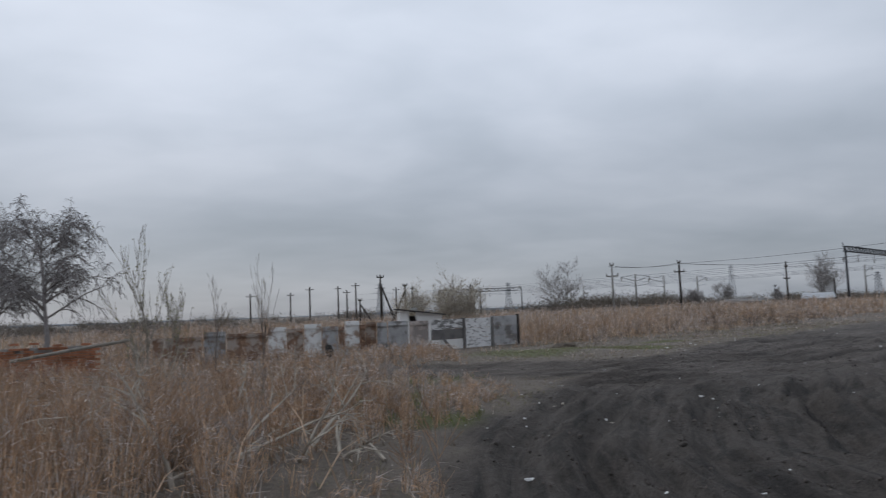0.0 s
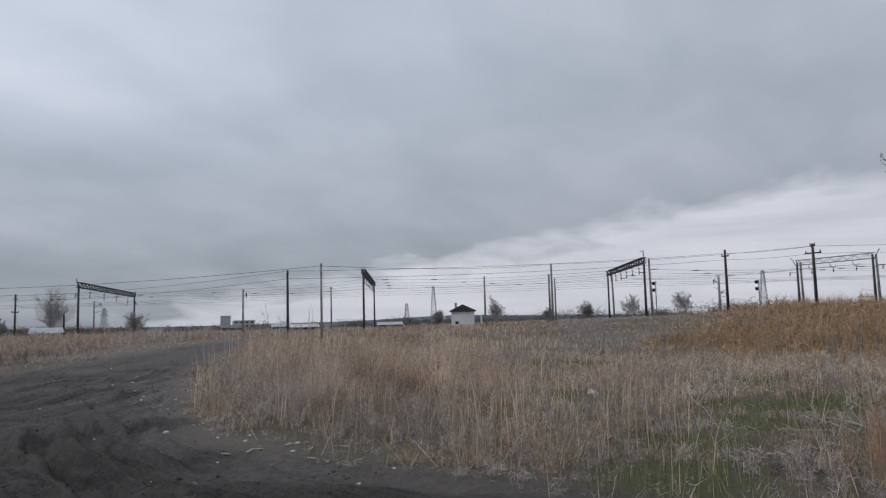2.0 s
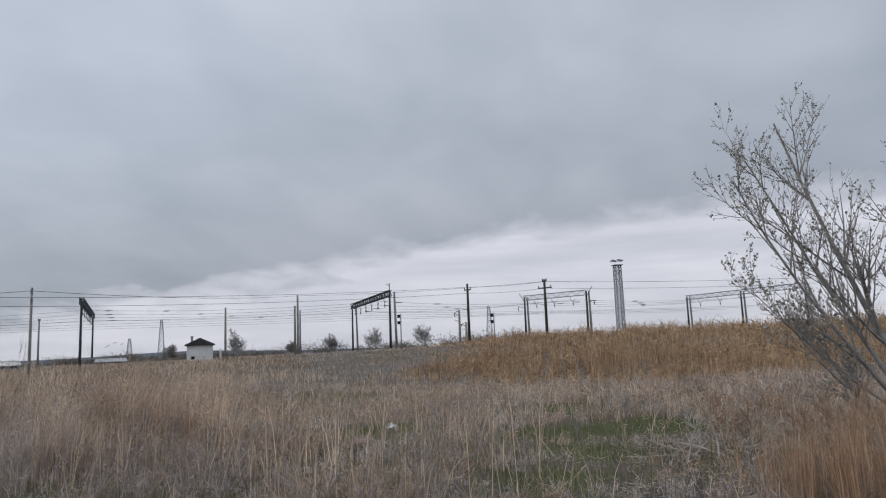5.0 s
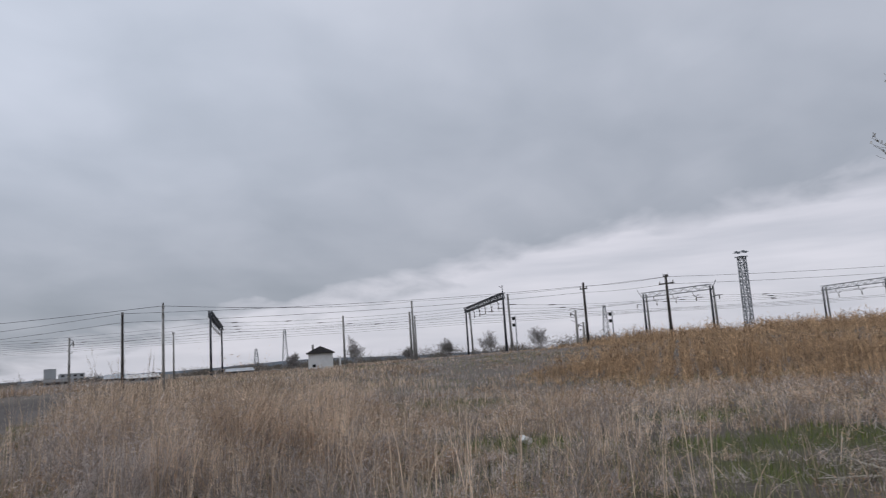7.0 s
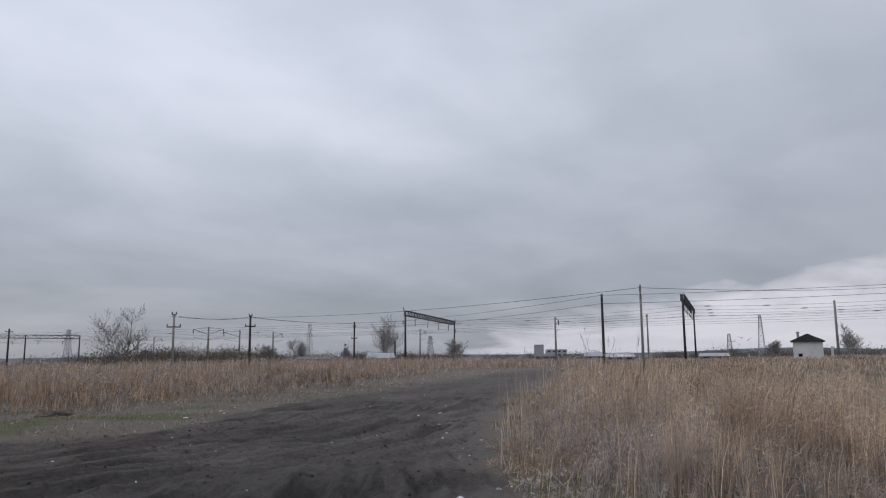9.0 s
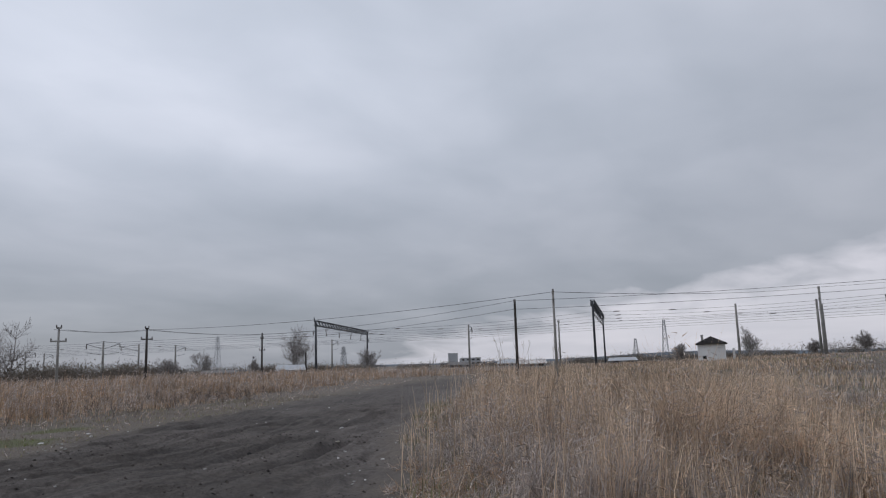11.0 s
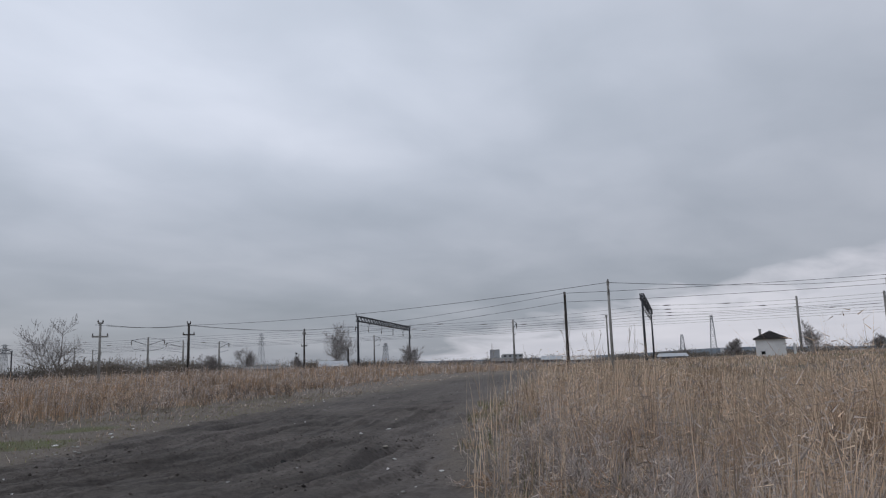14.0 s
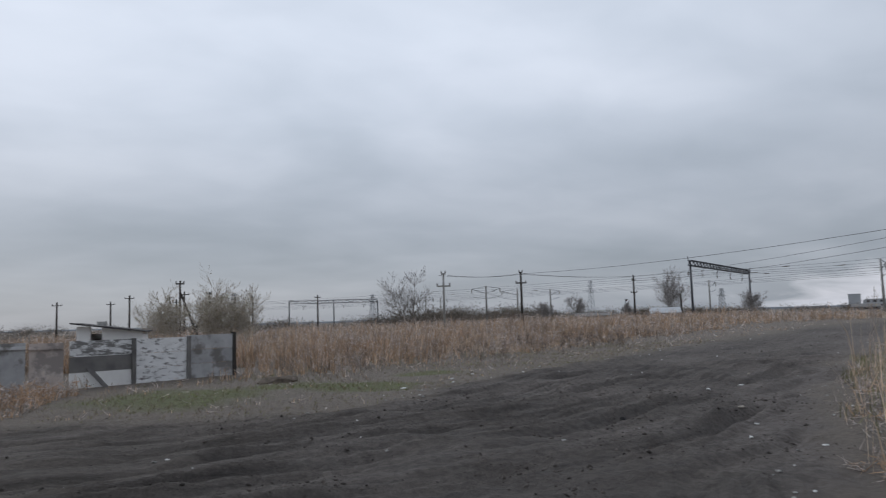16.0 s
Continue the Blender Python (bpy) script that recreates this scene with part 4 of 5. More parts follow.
for k, (x, y, n) in enumerate(((12.9, -0.5, 11), (12.4, -0.1, 5), (13.4, -1.0, 9), (-1.6, 6.6, 7), (-3.2, 7.8, 6), (-0.1, 7.2, 5), (-2.2, 10.0, 6), (-5.0, 9.5, 6))):
    rnd = random.Random(300 + k)
    tree("dead_brush", (x, y, 0.12), [((rnd.uniform(-0.6, 0.6), rnd.uniform(-0.6, 0.6)), (rnd.uniform(-1, 1), rnd.uniform(-1, 1), rnd.uniform(0.15, 0.7)), rnd.uniform(0.7, 1.5) * (0.6 if k < 3 else 1.0), rnd.uniform(0.012, 0.024) * (1 if k < 3 else 1.5)) for _ in range(n)],
         "heap of pale dead branches in the weeds", "brush heap", 310 + k, 2, (5, 3), 0.8, 0.05, 0.25, 0, 0.02, None, PALE_STICK, 0.9)

for k, (x, y, h) in enumerate(((20.1, 19.3, 2.0), (20.6, 18.7, 2.4), (21.2, 18.2, 2.2), (21.6, 17.5, 2.5), (19.2, 20.2, 1.9))):
    tree("sapling", (x, y, 0), [((0, 0), (0.03, 0.02, 1), h * 0.85, 0.010)], "thin bare sapling rising out of the grass", "sapling", 330 + k, 2, (7, 2), 0.3, -0.08, 0.12, 1, 0.02, PALE_BUD, TWIG_PALE, 0.6)

# shrubs and trees along the railway: place, height, and how dense
for i, (x, y, h, stems, leaf, label) in enumerate([
    (4.7, 49.7, 3.7, 12, 1, "bushy bare willow scrub with pale opening leaves behind the sheds"), (6.7, 50.6, 3.2, 5, 1, "bare upright shrub behind the sheds"), (2.3, 50.2, 3.1, 9, 1, "bushy bare willow scrub with pale opening leaves behind the sheds"),
    (30.9, 121.7, 7.4, 4, 3, "tall rounded tree with thin spring crown by the railway"), (33.5, 119.0, 2.4, 6, 2, "low bushy tree by the railway"), (87.7, 138.2, 8.0, 9, 3, "tall rounded tree with a pale spring crown beyond the tracks"),
    (96.9, 125.9, 4.2, 8, 3, "round bare shrub at the foot of the gantry"), (101.6, 48.0, 3.5, 5, 2, "small bare tree near the white hut"), (69.2, 142.5, 4.4, 7, 2, "spreading bare tree beyond the tracks"),
    (138.4, 27.4, 3.6, 6, 2, "small bare tree beyond the tracks"), (146.0, 38.9, 3.8, 6, 2, "small bare tree beyond the tracks"), (102.8, 59.2, 2.4, 7, 2, "round bare shrub beside the white hut"), (119.8, 39.4, 2.7, 8, 2, "round bare shrub beyond the tracks"),
    (116.5, 45.5, 2.0, 7, 2, "round bare shrub beyond the tracks"), (75.5, 134.0, 2.6, 8, 2, "round bare shrub beyond the tracks"), (52.0, 118.0, 3.0, 9, 2, "dark bushy shrub in the brush by the railway")]):
    rnd = random.Random(100 + i)
    st = [((rnd.uniform(-0.12, 0.12) * h, rnd.uniform(-0.1, 0.1) * h), (rnd.uniform(-0.7, 0.7), rnd.uniform(-0.7, 0.7), 1), h * rnd.uniform(0.72, 0.98), 0.02 * h / max(stems, 1) ** 0.4) for _ in range(stems)]
    st[0] = ((0, 0), (0.02, 0.03, 1), h, 0.024 * h)
    # far crowns take the twig colour that has haze mixed in
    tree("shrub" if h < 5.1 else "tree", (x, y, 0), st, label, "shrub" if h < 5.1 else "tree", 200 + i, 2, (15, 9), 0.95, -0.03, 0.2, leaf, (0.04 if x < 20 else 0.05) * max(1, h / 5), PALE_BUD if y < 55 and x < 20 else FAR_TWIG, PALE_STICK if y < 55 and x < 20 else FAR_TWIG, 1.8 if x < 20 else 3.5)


def weed_bushes(name, label, mat, places, seed, hmin, hmax, stems):
    """Twiggy dead weeds as one joined mesh."""
    rnd = random.Random(seed)
    sh = Shape()
    for x, y in places:
        z = float(ground_height(np.array(x), np.array(y)))
        for _ in range(stems):
            way = (rnd.gauss(0, 0.35), rnd.gauss(0, 0.35), 1)
            for pts, rad, lev in branching(rnd, (x + rnd.gauss(0, 0.12), y + rnd.gauss(0, 0.12), z - 0.03), way, rnd.uniform(hmin, hmax), 0.006, 2, (6, 3), 0.55, 0.0, 0.22, 3):
                sh.tube(pts, [max(q, 0.0028) for q in rad], 3, caps=False)
    tagged(new(name, sh.mesh(name, mat)), label, "weeds", kind="stuff")


x, y = scatter(230, -8.5, 1.2, 5, 15)
ok = (smooth(-x + 0.25 * y, -0.2, 2.5) > rng.uniform(0, 1, len(x))) & (mud_of(x, y) < 0.3)
both_ = list(zip(x[ok].tolist(), y[ok].tolist()))
weed_bushes("weed_bushes", "rusty twiggy dead weed bushes", WEED_TWIG, both_[::2], 401, 0.5, 1.1, 2)
weed_bushes("grey_weed_bushes", "grey twiggy dead weed bushes", TWIG_PALE, both_[1::2], 402, 0.4, 0.9, 2)
x, y = scatter(500, -4, 34, 24, 42)
r_, s_ = track(ROAD, x, y)
ok = (s_ > 0) & (s_ > 5.5) & (s_ < 12) & (y > 27.5) & ~((x < 7.2) & (y < 33.5)) & (lumps(x, y, 3, 99) > -0.2)
weed_bushes("verge_weed_bushes", "dark twiggy dead weeds along the verge", TWIG, list(zip(x[ok].tolist(), y[ok].tolist())), 404, 0.3, 0.75, 2)
x, y = scatter(330, 8, 19, -3, 16)
ok = right_field(x, y) & (clump_gain(x, y) > rng.uniform(0.1, 1.1, len(x))) & (green_of(x, y) < 0.4)
weed_bushes("field_weed_bushes", "grey twiggy dead weeds among the grass", TWIG_PALE, list(zip(x[ok].tolist(), y[ok].tolist())), 403, 0.3, 0.7, 2)

x, y = scatter(90, 11.2, 15.5, -3.4, -0.2)
ok = (green_of(x, y) < 0.5) & (mud_of(x, y) < 0.4)
weed_bushes("rusty_ditch_weeds", "rusty twiggy dead weeds beside the ditch", WEED_TWIG, list(zip(x[ok].tolist(), y[ok].tolist())), 405, 0.4, 0.85, 1)


def build_scrub():
    """Low brush and far woods as joined small clumps."""
    c = []
    r = np.random.default_rng(77)

    def belt(x0, y0, x1, y1, n, h, spread, per):
        for k in range(n):
            u = r.uniform()
            cx, cy = x0 + u * (x1 - x0) + r.normal(0, spread), y0 + u * (y1 - y0) + r.normal(0, spread)
            hh = h * r.uniform(0.45, 1.15)
            m = int(1.85 * per * r.uniform(0.6, 1.3))
            q = r.normal(0, 1, (m, 3)) * [hh * 0.62, hh * 0.62, hh * 0.26] + [cx, cy, hh * 0.42]
            q[:, 2] = np.abs(q[:, 2]) + rise_of(cx, cy)
            c.append((q, np.full(m, 0.036 * hh + 0.0006 * math.hypot(cx, cy))))

    belt(27, 112, 62, 146, 60, 3.0, 3.0, 420)
    belt(66, 150, 150, 205, 40, 2.6, 5.0, 260)
    belt(26, 118, -60, 125, 44, 2.0, 5.0, 260)
    belt(-60, 95, -14, 75, 30, 2.2, 4.0, 260)
    belt(150, 205, 330, 190, 30, 2.6, 12.0, 120)
    belt(132, 62, 190, 25, 26, 2.2, 5.0, 150)
    belt(150, 40, 190, -60, 40, 2.6, 6.0, 150)
    belt(190, -20, 170, -110, 40, 2.8, 6.0, 150)
    belt(205, 235, 270, 150, 46, 2.6, 9.0, 110)
    belt(320, 210, 420, -60, 60, 4.2, 16.0, 150)
    belt(-200, 330, 330, 420, 80, 4.5, 20.0, 130)
    belt(420, 380, 560, 60, 50, 5.0, 20.0, 110)
    q, s = np.concatenate([a for a, _ in c]), np.concatenate([b for _, b in c])
    n = len(q)
    d1, d2 = r.normal(0, 1, (n, 3)), r.normal(0, 1, (n, 3))
    d1[:, 2] += 1.3
    d1 *= (s * 1.5 / np.linalg.norm(d1, axis=1))[:, None]
    d2 *= (s * 0.24 / np.linalg.norm(d2, axis=1))[:, None]
    v = np.stack([q - d1, q + d2, q + d1, q - d2], 1).reshape(-1, 3)
    o = np.arange(n)[:, None] * 4
    f = np.concatenate([o + [0, 1, 2], o + [0, 2, 3]])
    tagged(new("brushwood", quick_mesh("brushwood", v, f, SCRUB)), "dark leafless brush and far woods along the railway", "brush", kind="stuff")


build_scrub()


# ---- railway and power line ----
def utility_pole(at, h, label, mat=None, arms=((0.35, 1.3),), r=0.13, arm_turn=0.0, brace=False, group="poles of the overhead line", lean=(0, 0)):
    t = thing("utility_pole", at, label, "utility pole", group, arm_turn)
    top = (lean[0] * h, lean[1] * h, h)
    part("shaft", Shape().tube([(0, 0, -0.3), (top[0] / 2, top[1] / 2, h / 2), top], [r, r * 0.85, r * 0.7], 8), mat or OLD_WOOD, t, smooth=True)
    for down, w in arms:
        zc = h - down
        cx, cy = lean[0] * zc, lean[1] * zc
        arm = part("crossarm", Shape().box((cx, cy, zc), (w, 0.14, 0.13)), mat or OLD_WOOD, t)
        for sx in (-0.45, 0.45):
            part("insulator", Shape().tube([(cx + sx * w, cy, zc + 0.05), (cx + sx * w, cy, zc + 0.16), (cx + sx * w, cy, zc + 0.28)], [0.05, 0.07, 0.035], 6), GLASS_INS, arm)
    if brace:
        part("brace", Shape().tube([(1.9, 0.2, -0.2), (0.05, 0, h * 0.8)], [r, r * 0.8], 6), mat or OLD_WOOD, t)
    return t


def mast(at, h, label, turn=0.0, arm=2.2, both=False, mat=None):
    """A railway mast with a bracket that holds the contact line."""
    t = thing("catenary_mast", at, label, "catenary mast", "masts of the railway", turn)
    part("shaft", Shape().tube([(0, 0, -0.3), (0, 0, h)], [0.2, 0.13], 8), mat or CONCRETE, t, smooth=True)
    for sx in ((1, -1) if both else (1,)):
        br = Shape().bar((0, 0, h * 0.80), (sx * arm, 0, h * 0.93), 0.10)
        br.bar((0, 0, h * 0.99), (sx * arm, 0, h * 0.93), 0.06)
        br.bar((0, 0, h * 0.66), (sx * arm * 0.95, 0, h * 0.72), 0.07)
        b = part("bracket", br, STEEL, t)
        part("insulator", Shape().tube([(sx * arm, 0, h * 0.93), (sx * arm, 0, h * 0.87), (sx * arm, 0, h * 0.81)], [0.05, 0.1, 0.05], 6), GLASS_INS, b)
    return t


def truss(a, b, depth, width, n, w):
    """A box truss between two points, of four chords and zigzag bars."""
    a, b = Vector(a), Vector(b)
    d = (b - a).normalized()
    side = d.cross(Vector((0, 0, 1))).normalized() * width / 2
    up = Vector((0, 0, depth / 2))
    chords, lace = Shape(), Shape()
    for s in (side, -side):
        chords.bar(a + s + up, b + s + up, w * 1.5)
        chords.bar(a + s - up, b + s - up, w * 1.5)
        for i in range(n):
            p, q = a.lerp(b, i / n), a.lerp(b, (i + 1) / n)
            lace.bar(p + s + (up if i % 2 else -up), q + s + (-up if i % 2 else up), w)
    for i in range(0, n + 1, 2):
        p = a.lerp(b, i / n)
        lace.bar(p + side + up, p - side + up, w)
    return chords, lace


def gantry(near, far, h, label, pairs=True, hangers=6, spike=False, mid=False, steel=None, bar=0.07, brackets=False):
    """A portal over the tracks: concrete post pairs, a lattice beam, hanging insulator loops."""
    n, f = Vector((*near, 0)), Vector((*far, 0))
    t = thing("catenary_gantry", (n.x, n.y, 0), label, "railway gantry", "gantries over the tracks")
    d = f - n
    u = d.normalized()
    along = Vector((-u.y, u.x, 0))
    for k, base in enumerate((Vector(), d) + ((d * 0.5,) if mid else ())):
        for j, off in enumerate((0.0, -0.9) if pairs else (0.0,)):
            o = base + along * off
            part("post", Shape().tube([o + Vector((0, 0, -1.2)), base + along * off * 0.8 + Vector((0, 0, h + 0.2))], [0.21, 0.14], 8), CONCRETE if j else STEEL, t, smooth=True)
    up = Vector((0, 0, h))
    chords, lace = truss(up - u * 0.12, up + d + u * 0.12, 0.75, 0.55, max(8, int(d.length / 0.9)), bar)
    beam = part("beam", chords, steel or STEEL, t)
    part("lacing", lace, steel or STEEL, beam)
    for i in range(hangers):
        p = up + d * ((i + 0.7) / (hangers + 0.4)) - Vector((0, 0, 0.4))
        pts = [p + u * (0.55 * math.cos(a)) - Vector((0, 0, 0.8 * math.sin(a))) for a in np.linspace(0.05, 2.5, 8)]
        loop = part("hanger", Shape().tube(pts, 0.05, 5), WIRE, beam)
        part("insulator", Shape().tube([p - Vector((0, 0, 0.9)), p - Vector((0, 0, 1.2)), p - Vector((0, 0, 1.5))], [0.05, 0.11, 0.05], 6), GLASS_INS, loop)
    if brackets:
        for o, way in ((up, -u), (up + d, u)):
            arm = part("bracket", Shape().bar(o - Vector((0, 0, 0.7)), o + way * 1.1 + Vector((0, 0, 0.9)), 0.12).bar(o - Vector((0, 0, 1.6)), o + way * 1.4 - Vector((0, 0, 1.3)), 0.09), STEEL, t)
            tip = o + way * 1.4 - Vector((0, 0, 1.3))
            part("insulator", Shape().tube([tip, tip - Vector((0, 0, 0.35)), tip - Vector((0, 0, 0.7))], [0.05, 0.12, 0.05], 6), GLASS_INS, arm)
    if spike:
        part("spike", Shape().bar(up, up + Vector((0, 0, 1.5)), 0.12).bar(up + Vector((0, 0, 1.1)), up + along * 0.5 + Vector((0, 0, 1.4)), 0.1), STEEL, t)
    return t


gantry((69.6, 103.2), (99.3, 129.1), 8.21, "steel lattice gantry on tall posts across the far tracks", False, 4, bar=0.10, brackets=True)
gantry((96.5, 69.2), (131.4, 91.6), 9.36, "steel lattice gantry seen nearly end on beside the hut", False, 7, bar=0.12)
gantry((106.4, 26.4), (133.5, 40.0), 8.19, "dark steel lattice gantry on paired posts", True, 6, True, bar=0.13)
gantry((117.9, -2.4), (125.4, 7.6), 7.30, "pale lattice gantry on paired leaning posts", True, 3, False, False, PALE_STEEL, 0.09, True)
gantry((124.2, -36.6), (145.8, -22.1), 7.18, "long pale lattice gantry on several posts", True, 5, True, True, PALE_STEEL, 0.09)
gantry((15.4, 207.3), (39.0, 205.4), 6.98, "far lattice gantry across the tracks", False, 4, False, True, None, 0.13)

utility_pole((50.6, 44.4, 0), 6.28, "dark tarred wooden pole standing in the grass", arms=((0.3, 0.5),), r=0.13, arm_turn=45)
utility_pole((43.3, 34.6, 0), 5.90, "slim grey pole with a small top bracket", CONCRETE, ((0.15, 0.25), (0.75, 0.2)), 0.10, 45)
utility_pole((89.7, 44.0, 0), 6.59, "plain concrete pole beside the white hut", CONCRETE, (), 0.17)
utility_pole((97.1, 37.1, 0), 8.12, "concrete pole standing in a tight group", CONCRETE, ((1.6, 0.5),), 0.19)
utility_pole((97.6, 37.7, 0), 6.7, "concrete pole standing in a tight group", CONCRETE, (), 0.19)
utility_pole((107.2, 40.5, 0), 6.6, "slim concrete pole beside a taller pair", CONCRETE, (), 0.16)
utility_pole((84.7, 12.1, 0), 6.96, "dark wooden pole with a short crossarm", None, ((0.7, 0.9),), 0.17, 60)
utility_pole((77.5, 3.2, 0), 6.32, "dark pole with a double crossarm near its top", None, ((0.9, 1.6), (0.2, 0.5)), 0.17, 60)
utility_pole((23.6, 71.9, 0), 5.27, "wooden pole with a T-shaped crossarm", CONCRETE, ((1.15, 1.25), (0.03, 0.4)), 0.12, -10)
utility_pole((34.6, 81.3, 0), 5.82, "dark wooden pole with crossarms at its top", None, ((1.15, 1.15), (0.03, 0.35)), 0.15, -15)
utility_pole((61.5, 105.7, 0), 6.73, "wooden pole with a side bracket by the far tracks", None, ((2.6, 0.9), (0.8, 0.5)), 0.16, -30)
utility_pole((95.2, 74.8, 0), 7.05, "concrete pole beside the end-on gantry", CONCRETE, ((0.2, 0.4),), 0.15)
utility_pole((19.6, 164.7, 0), 7.30, "pole with a short crossarm before the far gantry", None, ((0.6, 1.3),), 0.2)
utility_pole((6.2, 163.7, 0), 7.41, "plain far pole beyond the sheds", None, ((0.6, 0.8),), 0.2)
utility_pole((-0.2, 83.7, 0), 6.03, "braced wooden pole beyond the sheds", None, ((0.3, 0.8),), 0.13, 0, True)
utility_pole((-2.9, 91.0, 0), 3.5, "low braced wooden pole beyond the sheds", None, ((0.2, 0.5),), 0.13, 0, True)
utility_pole((2.6, 83.0, 0), 4.8, "braced wooden pole beyond the sheds", None, ((0.2, 0.5),), 0.13, 180, True)
utility_pole((86.8, 133.3, 0), 4.36, "short dark post beside the gantry", None, (), 0.2)
for x, y, h in ((-15.3, 149.8, 7.57), (-11.2, 174.8, 8.46), (-8.3, 159.8, 7.01), (-21.2, 164.9, 7.03), (-5.9, 149.8, 8.03), (-27.3, 149.9, 6.58), (-0.8, 179.7, 8.39), (2.6, 167.7, 7.42)):
    utility_pole((x, y, 0), h, "far wooden pole with a crossarm", None, ((0.6, 1.6),), 0.2)

mast((88.0, 87.3, 0), 7.25, "slim railway mast with a bracket", 20, 1.3)
mast((97.3, 139.3, 0), 7.30, "railway mast with a short bracket", 0, 1.6)
mast((44.7, 125.4, 0), 6.42, "railway mast with brackets to both sides", -20, 2.4, True)
mast((56.7, 142.8, 0), 6.58, "railway mast with a long bracket", 160, 3.0)
mast((63.4, 142.2, 0), 6.36, "railway mast with a curved bracket", -20, 1.8)
mast((99.4, 15.2, 0), 4.76, "slim concrete railway mast with bracket", 60, 0.8)
mast((101.6, 14.6, 0), 3.14, "slim concrete railway mast with bracket", 60, 0.8)
mast((45.5, 174.7, 0), 6.51, "far concrete railway mast with bracket", -20, 1.8)
mast((52.9, 189.9, 0), 6.48, "far concrete railway mast with bracket", -20, 1.8)


def signal(at, h, label, turn):
    t = thing("railway_signal", at, label, "railway signal", "signals of the railway", turn)
    part("post", Shape().tube([(0, 0, -0.2), (0, 0, h)], 0.08, 8), PALE_STEEL, t, smooth=True)
    for z in (h - 0.35, h - 1.25):
        head = part("head", Shape().box((0.25, 0, z), (0.36, 0.3, 0.42)).box((0.3, -0.25, z + 0.15), (0.5, 0.5, 0.05)), BLACK, t, "black signal head")
        part("lens", Shape().tube([(0.25, -0.16, z), (0.25, -0.18, z)], 0.10, 10), LAMP_RED, head)
    return t


signal((101.3, 23.7, 0), 4.86, "tall railway signal with two black heads", 80)
signal((104.3, 11.0, 0), 4.33, "tall railway signal with two black heads", 80)
signal((87.4, 156.4, 0), 4.30, "tilted dark railway signal beyond the track", 30)


def lattice_tower(at, h, base, top, n, label, mat, name="floodlight_tower", bar=0.14, head=True, arms=()):
    t = thing(name, at, label, "lattice tower", "", 20)
    lace = Shape()

    def corner(k, u):
        w = base + (top - base) * u
        return Vector(((1, 1, -1, -1)[k] * w / 2, (1, -1, -1, 1)[k] * w / 2, u * h))

    for k in range(4):
        part("leg", Shape().bar(corner(k, 0), corner(k, 1), bar * 1.4), mat, t)
        for i in range(n):
            a, b = i / n, (i + 1) / n
            lace.bar(corner(k, a), corner((k + 1) % 4, b), bar)
            lace.bar(corner((k + 1) % 4, a), corner(k, b), bar)
            lace.bar(corner(k, b), corner((k + 1) % 4, b), bar)
    part("lacing", lace, mat, t)
    for z, w in arms:
        s = Shape().bar((-w, 0, z * h), (w, 0, z * h), bar * 1.6).bar((-w, 0, z * h), (0, 0, z * h + 0.05 * h), bar).bar((w, 0, z * h), (0, 0, z * h + 0.05 * h), bar)
        part("arm", s, mat, t)
    if head:
        deck = part("platform", Shape().box((0, 0, h), (top + 0.7, top + 0.7, 0.16)), mat, t)
        rail = Shape()
        for sx in (-1, 1):
            rail.bar((sx * (top / 2 + 0.6), -1.2, h + 1), (sx * (top / 2 + 0.6), 1.2, h + 1), 0.1)
            rail.bar((-1.2, sx * (top / 2 + 0.6), h + 1), (1.2, sx * (top / 2 + 0.6), h + 1), 0.1)
        part("railing", rail, mat, deck)
        for k in range(4):
            a = k * math.pi / 2
            part("floodlight", Shape().box((math.cos(a) * 1.05, math.sin(a) * 1.05, h + 1.05), (0.5, 0.5, 0.45)), HAZE_STEEL, deck)
    return t


lattice_tower((173.6, -11.8, 0), 16.9, 1.5, 1.35, 9, "tall pale steel lattice floodlight tower above the reeds", HAZE_STEEL, "floodlight_tower", 0.15)
for x, y, h, b, lab in ((354.6, 207.5, 21.01, 3.4, "far grey lattice power pylon"), (343.6, 218.5, 11.66, 3, "far small lattice pylon"), (344.7, 35.0, 19.88, 3.4, "far grey lattice power pylon"), (191.6, 389.3, 20.47, 3.4, "far grey lattice power pylon"), (67.3, 397.5, 15.64, 3.4, "far grey lattice power pylon"), (-2.6, 329.8, 14.93, 3.4, "far grey lattice power pylon"), (213.8, 300.0, 11.38, 3, "far small lattice pylon")):
    lattice_tower((x, y, 0), h, b, 1.0, 7, lab, HAZE_STEEL, "power_pylon", 0.12, False, ((0.72, 3.6), (0.86, 2.8), (0.97, 1.8)))


def wire(a, b, sag, r=0.019, label="thin sagging overhead wire"):
    a, b = Vector(a), Vector(b)
    pts = [a.lerp(b, u) - Vector((0, 0, 4 * sag * u * (1 - u))) for u in np.linspace(0, 1, 13)]
    ob = new("overhead_wire", Shape().tube(pts, r, 3, False).mesh("overhead_wire", WIRE))
    return tagged(ob, label, "wire", "overhead wires")


# pole tops in the order in which the wires reach them
T_POLE, DARK_T, FAR_POLE = (23.6, 71.9, 5.5), (34.6, 81.3, 6.1), (61.5, 105.7, 7.0)
TARRED, SLIM, TALL, SHORT_ARM, DOUBLE_ARM = (50.6, 44.4, 6.6), (43.3, 34.6, 6.1), (97.1, 37.1, 9.3), (84.7, 12.1, 8.3), (77.5, 3.2, 7.9)


def beside(p, o=0.0, down=0.0):
    return (p[0] + o, p[1], p[2] - down)


